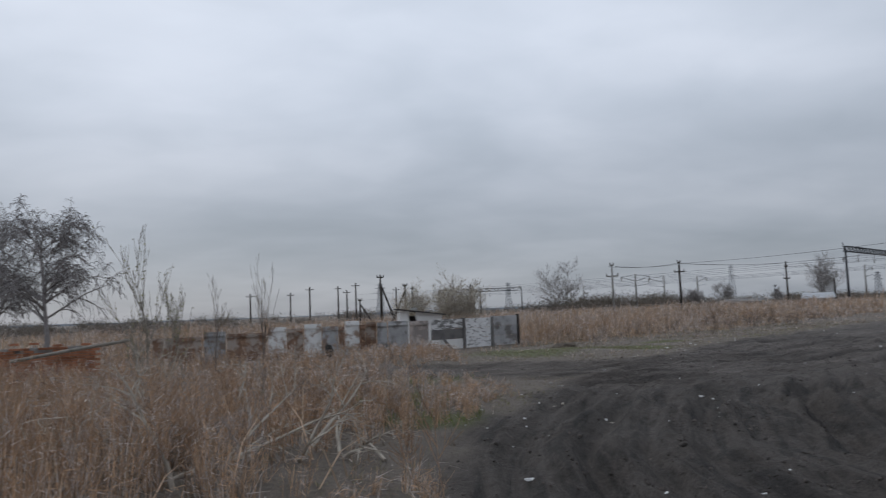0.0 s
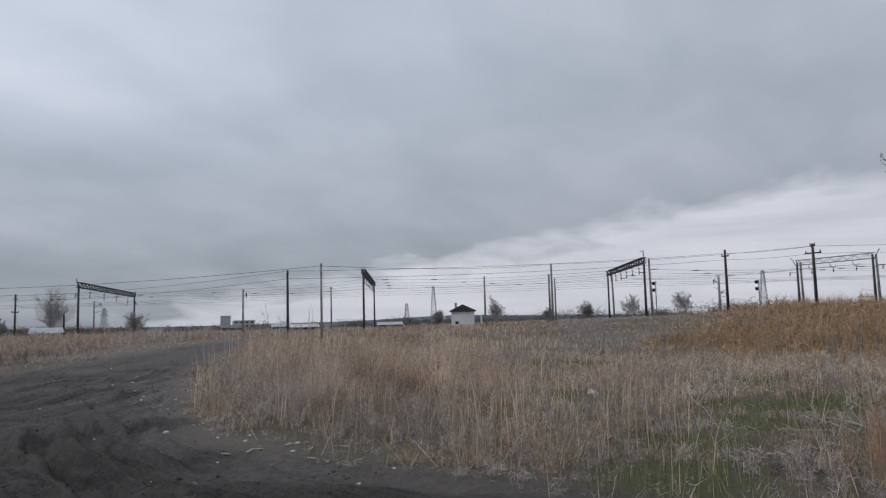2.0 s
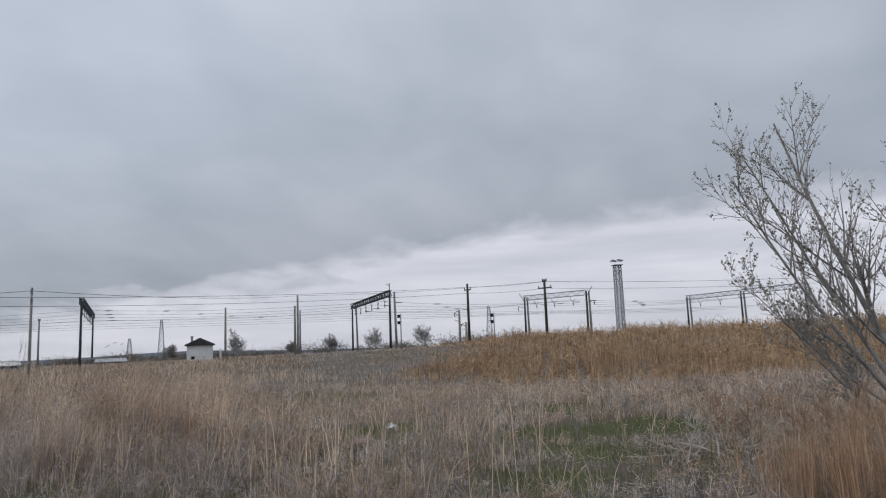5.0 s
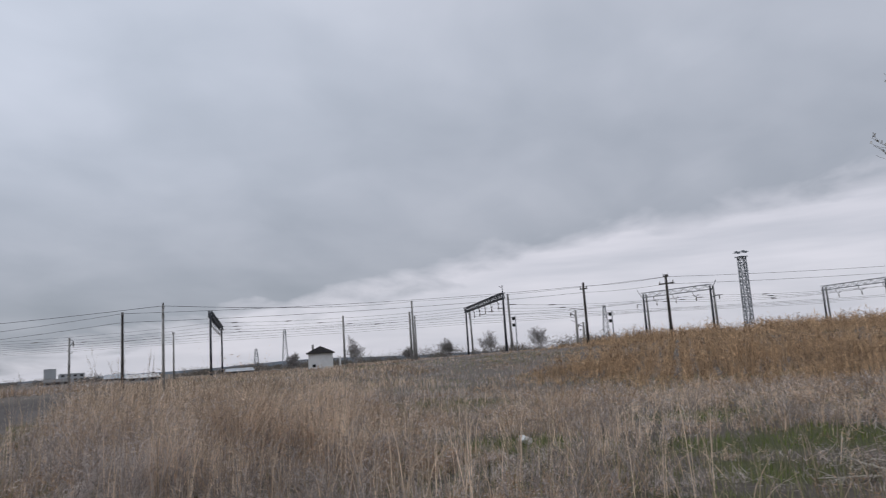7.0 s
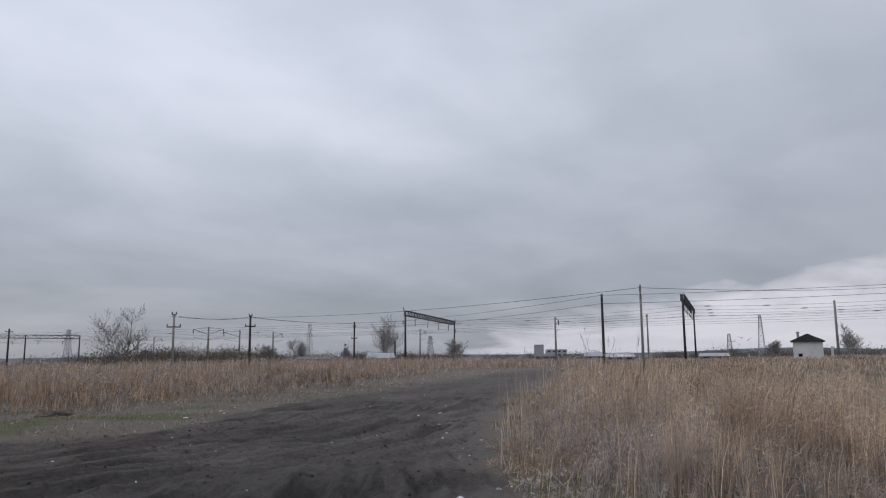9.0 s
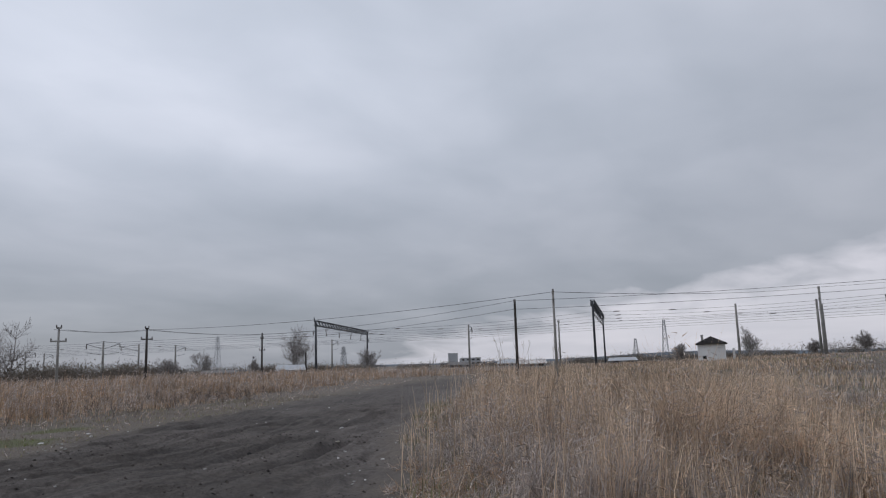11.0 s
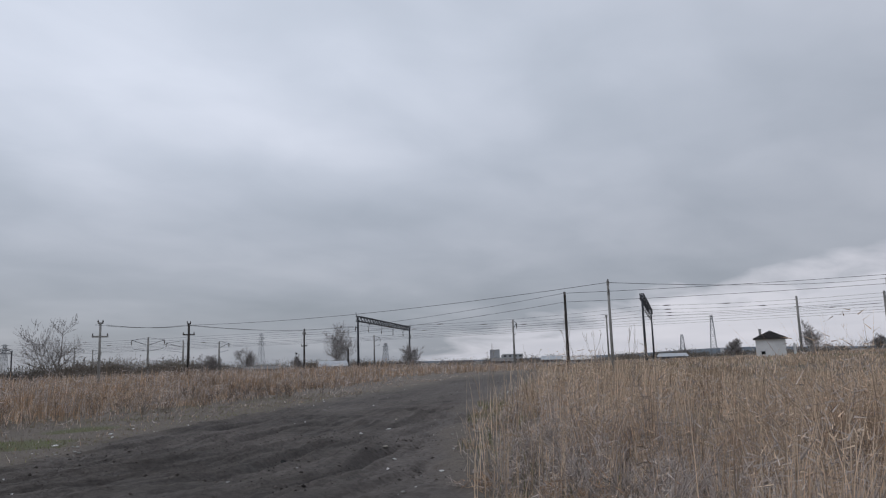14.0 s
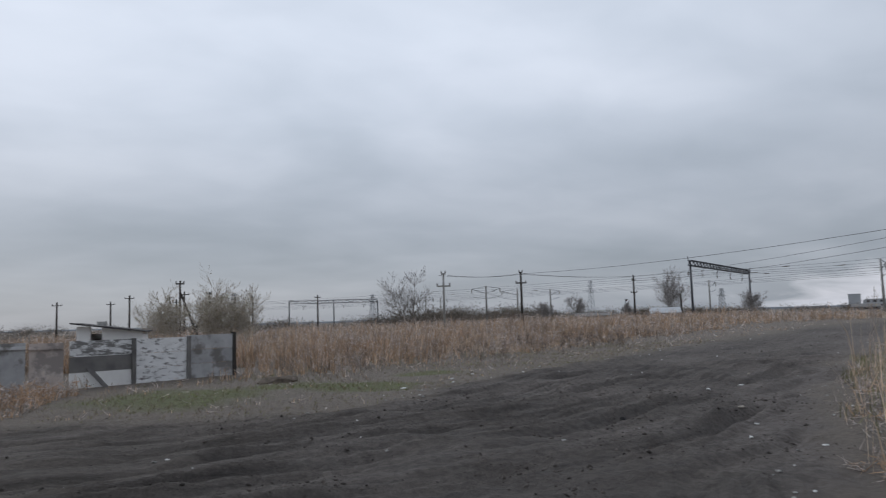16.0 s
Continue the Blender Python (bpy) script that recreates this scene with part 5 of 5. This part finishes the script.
for o in (-0.4, 0.4):
    wire(beside(T_POLE, o), beside(DARK_T, o), 0.25)
    wire(beside(DARK_T, o), beside(FAR_POLE, o), 0.25)
for dz in (0.0, 0.7):
    wire(beside(FAR_POLE, 0, dz), beside(TARRED, 0, dz), 0.5)
    wire(beside(TARRED, 0, dz), beside(SHORT_ARM, 0, dz), 0.35)
    wire(beside(SHORT_ARM, 0, dz), beside(DOUBLE_ARM, 0, dz), 0.15)
    wire(beside(DOUBLE_ARM, 0, dz), (100, -40, 8.7 - dz), 0.4)
wire(DARK_T, SLIM, 0.5)
wire(SLIM, TALL, 0.4)
wire(TALL, DOUBLE_ARM, 0.3)
# contact and carrier wires from gantry to gantry
SPOTS = [(Vector((-12.0, 203.0, 7.2)), Vector((18.0, 228, 7.2))), (Vector((69.6, 103.2, 7.6)), Vector((99.3, 129.1, 8.2))), (Vector((96.5, 69.2, 9.1)), Vector((131.4, 91.6, 9.1))), (Vector((106.4, 26.4, 8.9)), Vector((133.5, 40.0, 8.7))), (Vector((117.9, -2.4, 8.2)), Vector((125.4, 7.6, 8.2))), (Vector((124.2, -36.6, 8.1)), Vector((145.8, -22.1, 8.1)))]
for (a0, a1), (b0, b1) in zip(SPOTS, SPOTS[1:]):
    for u in (0.15, 0.4, 0.65, 0.9):
        p, q = a0.lerp(a1, u), b0.lerp(b1, u)
        line = wire(p, q, 0.6, 0.02, "carrier wire over the railway tracks")
        for v in (0.08, 0.2 + 0.5 * u):
            c, w_ = p.lerp(q, v) - Vector((0, 0, 2.4 * v * (1 - v))), (q - p).normalized() * 0.55
            part("insulator", Shape().tube([c - w_, c, c + w_], [0.05, 0.09, 0.05], 5), GLASS_INS, line, "dark string insulator")
        wire(p - Vector((0, 0, 1.7)), q - Vector((0, 0, 1.7)), 0.08, 0.02, "contact wire over the railway tracks")


# ---- the hut ----
def hut(at, turn):
    t = thing("track_hut", at, "small whitewashed hut with a dark gabled roof", "hut", "", turn)
    w, d, h = 3.2, 3.2, 1.98
    walls = Shape()
    walls.box((0, -d / 2 + 0.1, h / 2), (w, 0.2, h)).box((0, d / 2 - 0.1, h / 2), (w, 0.2, h)).box((-w / 2 + 0.1, 0, h / 2), (0.2, d - 0.4, h)).box((w / 2 - 0.1, 0, h / 2), (0.2, d - 0.4, h))
    part("wall", walls, WHITEWASH, t)
    e, f, rise = w / 2 + 0.24, d / 2 + 0.28, 1.0
    roof = Shape()
    roof.v = [(-e, -f, h), (e, -f, h), (e, -f, h + 0.14), (0, -f + 0.1, h + rise), (-e, -f, h + 0.14), (-e, f, h), (e, f, h), (e, f, h + 0.14), (0, f - 0.1, h + rise), (-e, f, h + 0.14)]
    roof.f = [(0, 1, 2, 3, 4), (6, 5, 9, 8, 7), (1, 6, 7, 2), (5, 0, 4, 9), (2, 7, 8, 3), (9, 4, 3, 8), (0, 5, 6, 1)]
    part("roof", roof, SLATE, t)
    part("fascia", Shape().box((0, -f - 0.02, h + 0.08), (2 * e + 0.04, 0.05, 0.16)), OLD_WOOD, t, "dark fascia board")
    part("chimney", Shape().box((-1.0, 0.5, h + 0.75), (0.3, 0.3, 0.9)).box((-1.0, 0.5, h + 1.22), (0.38, 0.38, 0.08)), STONE, t, "small grey brick chimney")
    # a flat black panel on the wall, painted as the opening's shaded inside
    win = part("window", Shape().box((-0.85, -d / 2 - 0.012, 0.42), (0.42, 0.03, 0.34)), BLACK, t, "dark low opening")
    part("frame", Shape().box((-0.85, -d / 2 - 0.02, 0.62), (0.55, 0.05, 0.06)), SHEET_GREY, win)
    return t


hut((91.5, 48.4, 0), -62.7)
post = part("white_post", Shape().tube([(0, 0, -0.2), (0, 0, 1.4)], [0.16, 0.14], 8), WHITEWASH, None)
post.matrix_basis = pose(92.4, 46.0, float(rise_of(92.4, 46.0)))
tagged(post, "short whitewashed post beside the hut", "post")

# ---- sheds and fence ----
PANELS = [(6.42, 32.10), (5.12, 31.37), (3.75, 30.25), (2.32, 29.26)]


def slab_panel(a, b, h, mats, label, end=False):
    """Three stacked slabs between two posts."""
    a, b = Vector((*a, 0)), Vector((*b, 0))
    t = thing("fence_panel", a, label, "fence panel", "panels of the yard fence", math.degrees(math.atan2((b - a).y, (b - a).x)))
    ln = (b - a).length
    for i, m in enumerate(mats):
        z = h * (i + 0.5) / 3
        part("slab", Shape().box((ln / 2, 0.01 * (i - 1), z), (ln - 0.05, 0.07, h / 3 - 0.010)), m, t)
    if end:
        part("post", Shape().box((-0.03, 0, h / 2 + 0.02), (0.10, 0.16, h + 0.06)), OLD_WOOD, t, "dark wooden fence post")
    else:
        part("post", Shape().box((0.0, 0.06, h / 2), (0.10, 0.12, h + 0.02)), FENCE_DARK, t, "grey concrete fence post")
    return t


slab_panel(PANELS[0], PANELS[1], 1.31, (FENCE_GREY, FENCE_GREY, FENCE_GREY), "grey slab fence panel with a dark end post", True)
slab_panel(PANELS[1], PANELS[2], 1.27, (FENCE_PEEL, FENCE_PEEL, FENCE_PEEL), "fence panel with peeling whitewash")
slab_panel(PANELS[2], PANELS[3], 1.28, (WHITEWASH, FENCE_DARK, FENCE_WORN), "fence panel with a dark middle slab and peeling whitewash")

leaning = part("leaning_board", Shape().box((0, 0, 0.36), (0.11, 0.03, 0.74)), FENCE_DARK, None)
leaning.matrix_basis = pose(3.2, 29.55, 0.0, -12, -38, 36)
tagged(leaning, "short dark board leaning on the whitewashed fence panel", "board")


def sheet(x0, y0, x1, y1, h, mat, label, lift=0.0):
    """A ribbed metal sheet stood on end as a fence."""
    a, b = Vector((x0, y0, 0)), Vector((x1, y1, 0))
    t = thing("sheet_panel", (x0, y0, 0), label, "metal sheet", "sheets of the yard fence", math.degrees(math.atan2((b - a).y, (b - a).x)))
    ln = (b - a).length
    s = Shape().box((ln / 2, 0, h / 2 + lift), (ln, 0.04, h))
    part("sheet", s, mat, t)
    part("rib", Shape().box((ln * 0.33, -0.035, h / 2 + lift), (0.05, 0.04, h * 0.96)), mat, t)
    part("rib", Shape().box((ln * 0.72, -0.035, h / 2 + lift), (0.05, 0.04, h * 0.96)), mat, t)
    part("rail", Shape().box((ln / 2, 0.05, h * 0.9), (ln, 0.06, 0.08)), mat, t)
    return t


ROW = [(2.2, 1.42, 1.25, FENCE_TAN, "plain tan slab standing on end"), (1.35, 0.55, 1.28, FENCE_GREY, "plain grey slab standing on end"), (0.5, 0.1, 1.25, FENCE_GREY, "plain grey slab standing on end"), (0.05, -0.35, 1.28, RUST, "rusty brown sheet metal panel"), (-0.38, -0.60, 1.2, RUST, "rusty brown sheet metal panel"),
       (-0.62, -1.18, 1.36, SHEET_WHITE, "white painted sheet metal panel with rust stains"), (-1.2, -1.42, 1.15, RUST, "rusty brown sheet metal panel"), (-1.45, -2.05, 1.18, SHEET_GREY, "grey sheet metal panel"), (-2.1, -2.75, 1.3, SHEET_WHITE, "white painted sheet metal panel with rust stains"),
       (-2.8, -3.4, 1.15, RUST, "rusty brown sheet metal panel"), (-3.42, -4.1, 1.24, SHEET_WHITE, "white painted sheet metal panel with rust stains"), (-4.2, -5.6, 1.05, RUST, "rusty brown sheet metal panel"), (-5.65, -6.4, 1.16, SHEET_GREY, "grey sheet metal panel"), (-6.5, -8.2, 1.0, RUST, "rusty brown sheet metal panel")]
for x0, x1, h, m, lab in ROW:
    y0, y1 = (29.2 - 0.22 * (2.2 - x) for x in (x0, x1))
    sheet(x0, y0 + random.uniform(-0.06, 0.06), x1, y1 + random.uniform(-0.06, 0.06), h, m, lab)


def shed():
    t = thing("shed", (1.15, 35.4, 0), "low whitewashed shed with a lean-to roof and a dark opening", "shed", "", 3)
    w, d = 2.1, 2.2
    part("wall", Shape().box((0.22, 0.05, 0.84), (0.44, 0.12, 1.68)).box((0.62, 0.05, 0.5), (0.36, 0.12, 1.0)).box((0.06, d / 2 + 0.06, 0.8), (0.12, d - 0.12, 1.6)).box((w - 0.06, d / 2 + 0.06, 0.68), (0.12, d - 0.12, 1.36)).box((w / 2, d, 0.7), (w, 0.12, 1.4)), WHITEWASH, t)
    front = Shape()
    front.v = [(0.8, -0.01, 0), (w, -0.01, 0), (w, -0.01, 1.44), (0.8, -0.01, 1.62), (0.8, 0.11, 0), (w, 0.11, 0), (w, 0.11, 1.44), (0.8, 0.11, 1.62)]
    front.f = [(0, 1, 2, 3), (7, 6, 5, 4), (0, 4, 5, 1), (1, 5, 6, 2), (2, 6, 7, 3), (3, 7, 4, 0)]
    part("front_wall", front, WHITEWASH, t)
    # near-black floor: the shade behind the opening is put into its colour
    part("floor", Shape().box((w / 2, d / 2, 0.05), (w - 0.3, d - 0.3, 0.1)), BLACK, t)
    part("roof", Shape().box((w / 2, d / 2 - 0.1, 1.62), (w + 0.35, d + 0.5, 0.045), Matrix.Rotation(0.14, 3, "Y")), SLATE, t, "thin dark roofing")
    part("vent", Shape().box((0.75, 0.4, 1.76), (0.3, 0.25, 0.16)), STONE, t, "small grey block on the roof")
    return t


shed()


def brick_heap():
    """A broken low brick wall with a fallen pipe."""
    t = thing("brick_rubble", (-10.5, 21.5, 0), "broken low red brick wall in the weeds", "brick rubble", "", 10)
    one = Shape().box((0, 0, 0), (0.25, 0.12, 0.065)).mesh("brick", BRICK)
    for row in range(15):
        for k in range(18):
            if row > 10 and random.random() < (row - 10) * 0.2:
                continue
            ob = new("brick", one)
            ob.parent = t
            ob.matrix_basis = pose(k * 0.26 - 2.3 + 0.13 * (row % 2) + random.uniform(-0.01, 0.01), random.uniform(-0.015, 0.015), 0.035 + row * 0.077, 0, 0, random.uniform(-2, 2))
    part("core", Shape().box((0, 0.1, 0.5), (4.4, 0.1, 0.98)), STONE, t, "crumbled mortar core")
    return t


brick_heap()
pipe = part("pipe", Shape().tube([(-1.6, 0, 0.75), (0, 0.1, 1.0), (1.6, 0, 1.22)], 0.05, 8), PALE_BARK, None, smooth=True)
pipe.matrix_basis = pose(-8.6, 20.9, -0.1, 0, 0, 8)
tagged(pipe, "long pale pole lying across the brick rubble", "pole")

# ---- far buildings ----
def block(name, at, size, mat, label, roof=None, turn=0.0, rows=0, cols=0):
    t = thing(name, at, label, "building", "", turn)
    w, d, h = size
    part("wall", Shape().box((0, 0, h / 2), (w, d, h)), mat, t)
    if roof:
        s = Shape()
        s.v = [(-w / 2 - 0.3, -d / 2 - 0.3, h), (w / 2 + 0.3, -d / 2 - 0.3, h), (w / 2 + 0.3, d / 2 + 0.3, h), (-w / 2 - 0.3, d / 2 + 0.3, h), (-w / 2, 0, h + roof[0]), (w / 2, 0, h + roof[0])]
        s.f = [(0, 1, 5, 4), (2, 3, 4, 5), (1, 2, 5), (3, 0, 4), (3, 2, 1, 0)]
        part("roof", s, roof[1], t)
    else:
        part("roof", Shape().box((0, 0, h + 0.15), (w + 0.4, d + 0.4, 0.3)), mat, t)
    for i in range(cols):
        for j in range(rows):
            part("window", Shape().box((-w / 2 + (i + 0.5) * w / cols, -d / 2 - 0.03, (j + 0.55) * h / rows), (w / cols * 0.5, 0.1, h / rows * 0.45)), SLATE, t)
    return t


block("grain_silo", (460.3, 480.5, 0), (8.5, 8.5, 10.56), FAR_BLUE, "far grey concrete silo tower", None, -45, 0, 0)
block("long_house", (80.0, 127.9, 0), (5.2, 4.5, 0.91), SHEET_GREY, "low house with a pale metal roof beyond the tracks", (1.0, ROOF_PALE), -32, 1, 5)
block("low_shed", (66.3, 129.9, 0), (6, 4, 0.80), SHEET_GREY, "low dull shed beyond the tracks", (0.5, FENCE_DARK), -25, 1, 2)
block("long_house", (177.7, 160.2, 0), (6, 4, 0.80), SHEET_GREY, "far low house with a pale roof", (1.2, ROOF_PALE), -45, 1, 5)
block("low_shed", (155.0, 13.0, 0), (9, 5, 0.5), SHEET_GREY, "low shed with a pale roof behind the reeds", (0.8, ROOF_PALE), -80, 1, 3)
block("low_shed", (158.0, 2.2, 0), (14, 5, 0.5), SHEET_GREY, "low shed with a pale roof behind the reeds", (0.9, ROOF_PALE), -80, 1, 3)
block("low_house", (449, 447, 0), (17, 8, 6.0), FAR_BLUE, "far grey building beside the silo", None, -45, 2, 4)
block("low_house", (126, 84, 0), (5, 3.5, 0.45), SHEET_GREY, "low house with a pale roof beyond the end-on gantry", (0.6, ROOF_PALE), -55, 1, 2)
block("low_house", (117, 99, 0), (5.5, 3.5, 0.6), SHEET_GREY, "low house with a white roof beyond the tracks", (0.7, SHEET_WHITE), -48, 1, 3)
block("low_house", (172, 176, 0), (7, 4, 0.9), SHEET_GREY, "far low house with a dull roof", (0.9, FENCE_DARK), -45, 1, 3)
for x, y, w, h in ((740, 745, 20, 8), (1010, 560, 24, 8)):
    block("apartment_building", (x, y, 0), (w, 14, h), FAR_BLUE, "hazy apartment block on the horizon", None, -40, 4, 8)


def build_ridge():
    """Low hills on the horizon, with the haze put into their blue-grey colour."""
    s = Shape()
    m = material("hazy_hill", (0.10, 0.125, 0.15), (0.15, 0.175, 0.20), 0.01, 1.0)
    n = 120
    for i in range(n + 1):
        a = radians(-40 + 175 * i / n)
        h = 3.5 + 12 * math.exp(-(((math.degrees(a) - 61) / 8) ** 2)) + 1.2 * math.sin(a * 11) + 0.8 * math.sin(a * 29 + 2)
        for rr, z in ((1900, -2), (2000, max(h, 2)), (2300, max(h, 2) * 0.9), (2500, -2)):
            s.v.append((rr * math.sin(a), rr * math.cos(a), z))
    for i in range(n):
        for k in range(3):
            o = i * 4 + k
            s.f.append((o, o + 4, o + 5, o + 1))
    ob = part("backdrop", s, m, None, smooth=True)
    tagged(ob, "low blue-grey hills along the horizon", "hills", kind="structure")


build_ridge()

# ---- litter and stones ----
def lump(name, at, size, mat, label, category, seed, flat=0.6):
    r = random.Random(seed)
    bm = bmesh.new()
    bmesh.ops.create_icosphere(bm, subdivisions=2, radius=0.5)
    for v in bm.verts:
        k = 0.75 + 0.5 * noise.noise(v.co * 2.1 + Vector((seed * 3.1, 0, 0))) + r.uniform(-0.06, 0.06)
        v.co = Vector((v.co.x * size[0] * k, v.co.y * size[1] * k, v.co.z * size[2] * k))
    me = bpy.data.meshes.new(name)
    bm.to_mesh(me)
    bm.free()
    me.materials.append(mat)
    ob = new(name, me)
    ob.matrix_basis = pose(at[0], at[1], float(ground_height(np.array(at[0]), np.array(at[1]))) + size[2] * 0.25 + at[2], 0, 0, r.uniform(0, 360))
    return tagged(ob, label, category, "litter by the track")


lump("litter_sack", (16.4, 5.13, 0.05), (0.42, 0.3, 0.2), LITTER, "crumpled white plastic sack in the grass", "litter", 1)
lump("litter_sack", (14.3, 11.0, 0.05), (0.3, 0.22, 0.16), LITTER, "crumpled white plastic sack in the grass", "litter", 4)
lump("stone", (9.5, 10.6, 0), (0.13, 0.1, 0.07), LITTER, "small pale stone at the edge of the mud", "stone", 2)
for i in range(130):
    u = random.random()
    k = random.randrange(3, len(ROAD) - 2)
    a, b = ROAD[k], ROAD[k + 1]
    side = random.choice((-1, 1)) * random.uniform(0.8, 1.15) * a[2] if i % 3 else random.uniform(-0.8, 0.8) * a[2]
    dx, dy = b[0] - a[0], b[1] - a[1]
    ln = math.hypot(dx, dy)
    x, y = a[0] + u * dx - dy / ln * side, a[1] + u * dy + dx / ln * side
    s = random.uniform(0.02, 0.05) * (1 + 0.02 * math.hypot(x, y))
    pale = random.random() < 0.45
    lump("stone" if not pale else "litter_scrap", (x, y, 0), (s, s * random.uniform(0.5, 0.9), s * 0.5), LITTER if pale else STONE, "small pale scrap of litter on the mud" if pale else "small grey stone on the mud", "litter" if pale else "stone", 10 + i)
SCRAPS = [(31.1, 43.8), (31.6, 43.2), (22.8, 34.2), (12.0, 26.1), (13.1, 28.0), (12.9, 27.3), (11.8, 25.2), (8.75, 19.9), (28.3, 39.6), (22.2, 27.6), (8.0, 14.9), (7.9, 34.8), (3.3, 11.3), (3.85, 10.2), (6.1, 11.85),
          (3.83, 5.4), (4.0, 10.4), (1.9, 6.3), (2.9, 5.3), (6.3, 11.8), (3.5, 11.5), (4.3, 5.8), (8.3, 5.0), (9.05, 7.2), (8.7, 7.6), (15.2, 10.5), (16.0, 21.0), (17.2, 21.6), (15.0, 18.6), (14.2, 17.2), (13.2, 16.0), (13.6, 15.2), (18.6, 23.2)]
for i, (x, y) in enumerate(SCRAPS):
    s = random.uniform(0.05, 0.12) * (1 + 0.015 * math.hypot(x, y))
    lump("litter_scrap", (x, y, 0.01), (s, s * random.uniform(0.35, 0.7), s * 0.35), LITTER if i % 4 else PALE_STICK, "pale crumpled scrap of litter on the mud" if i % 4 else "pale splinter of wood on the mud", "litter", 200 + i)
for i in range(60):
    # dusty pale crumbs on the dry edges
    k = random.randrange(4, 8)
    a, b = ROAD[k], ROAD[k + 1]
    u, ln = random.random(), math.hypot(b[0] - a[0], b[1] - a[1])
    side = random.choice((-1, 1)) * random.uniform(0.92, 1.12) * a[2]
    x, y = a[0] + u * (b[0] - a[0]) - (b[1] - a[1]) / ln * side, a[1] + u * (b[1] - a[1]) + (b[0] - a[0]) / ln * side
    s = random.uniform(0.04, 0.12)
    lump("stone", (x, y, 0), (s, s * 0.7, s * 0.4), STONE, "small grey stone at the edge of the mud", "stone", 260 + i)
# a dark rounded shape of unclear kind, drawn as a plain lump
lump("dark_lump", (-1.75, 27.55, 0), (0.6, 0.45, 0.85), RUBBER, "dark rounded lump by the sheet fence", "sack", 96)
lump("soil_mound", (7.7, 28.6, -0.05), (1.5, 0.8, 0.42), DIRT, "low dark heap of soil and dead weeds by the fence", "soil heap", 95)
for i in range(9):
    bx, by = 8.7 + random.uniform(-0.5, 0.5), 7.0 + random.uniform(-1.1, 0.9)
    bo = part("board", Shape().box((0, 0, 0), (random.uniform(0.1, 0.26), random.uniform(0.015, 0.04), 0.012)), PALE_STICK, None)
    bo.matrix_basis = pose(bx, by, float(ground_height(np.array(bx), np.array(by))) + 0.03, random.uniform(-6, 6), random.uniform(-6, 6), random.uniform(0, 180))
    tagged(bo, "pale splintered board on the edge of the mud", "board", "boards by the track")
lump("mud_clod", (12.6, 18.2, 0), (0.16, 0.13, 0.14), RUBBER, "dark clod standing up in the churned mud", "clod", 90)
for i, (x, y) in enumerate(((10.4, 24.4), (21.0, 32.6), (25.5, 35.4), (26.4, 35.6), (14.5, 27.6), (9.2, 9.0), (9.5, 8.6), (9.0, 8.2), (7.5, 4.95), (8.6, 6.9))):
    s = random.uniform(0.1, 0.2) * (0.6 if y < 12 else 1.2)
    lump("litter_sack", (x, y, 0), (s, s * 0.5, 0.04), LITTER, "pale crumpled litter at the edge of the track", "litter", 120 + i)
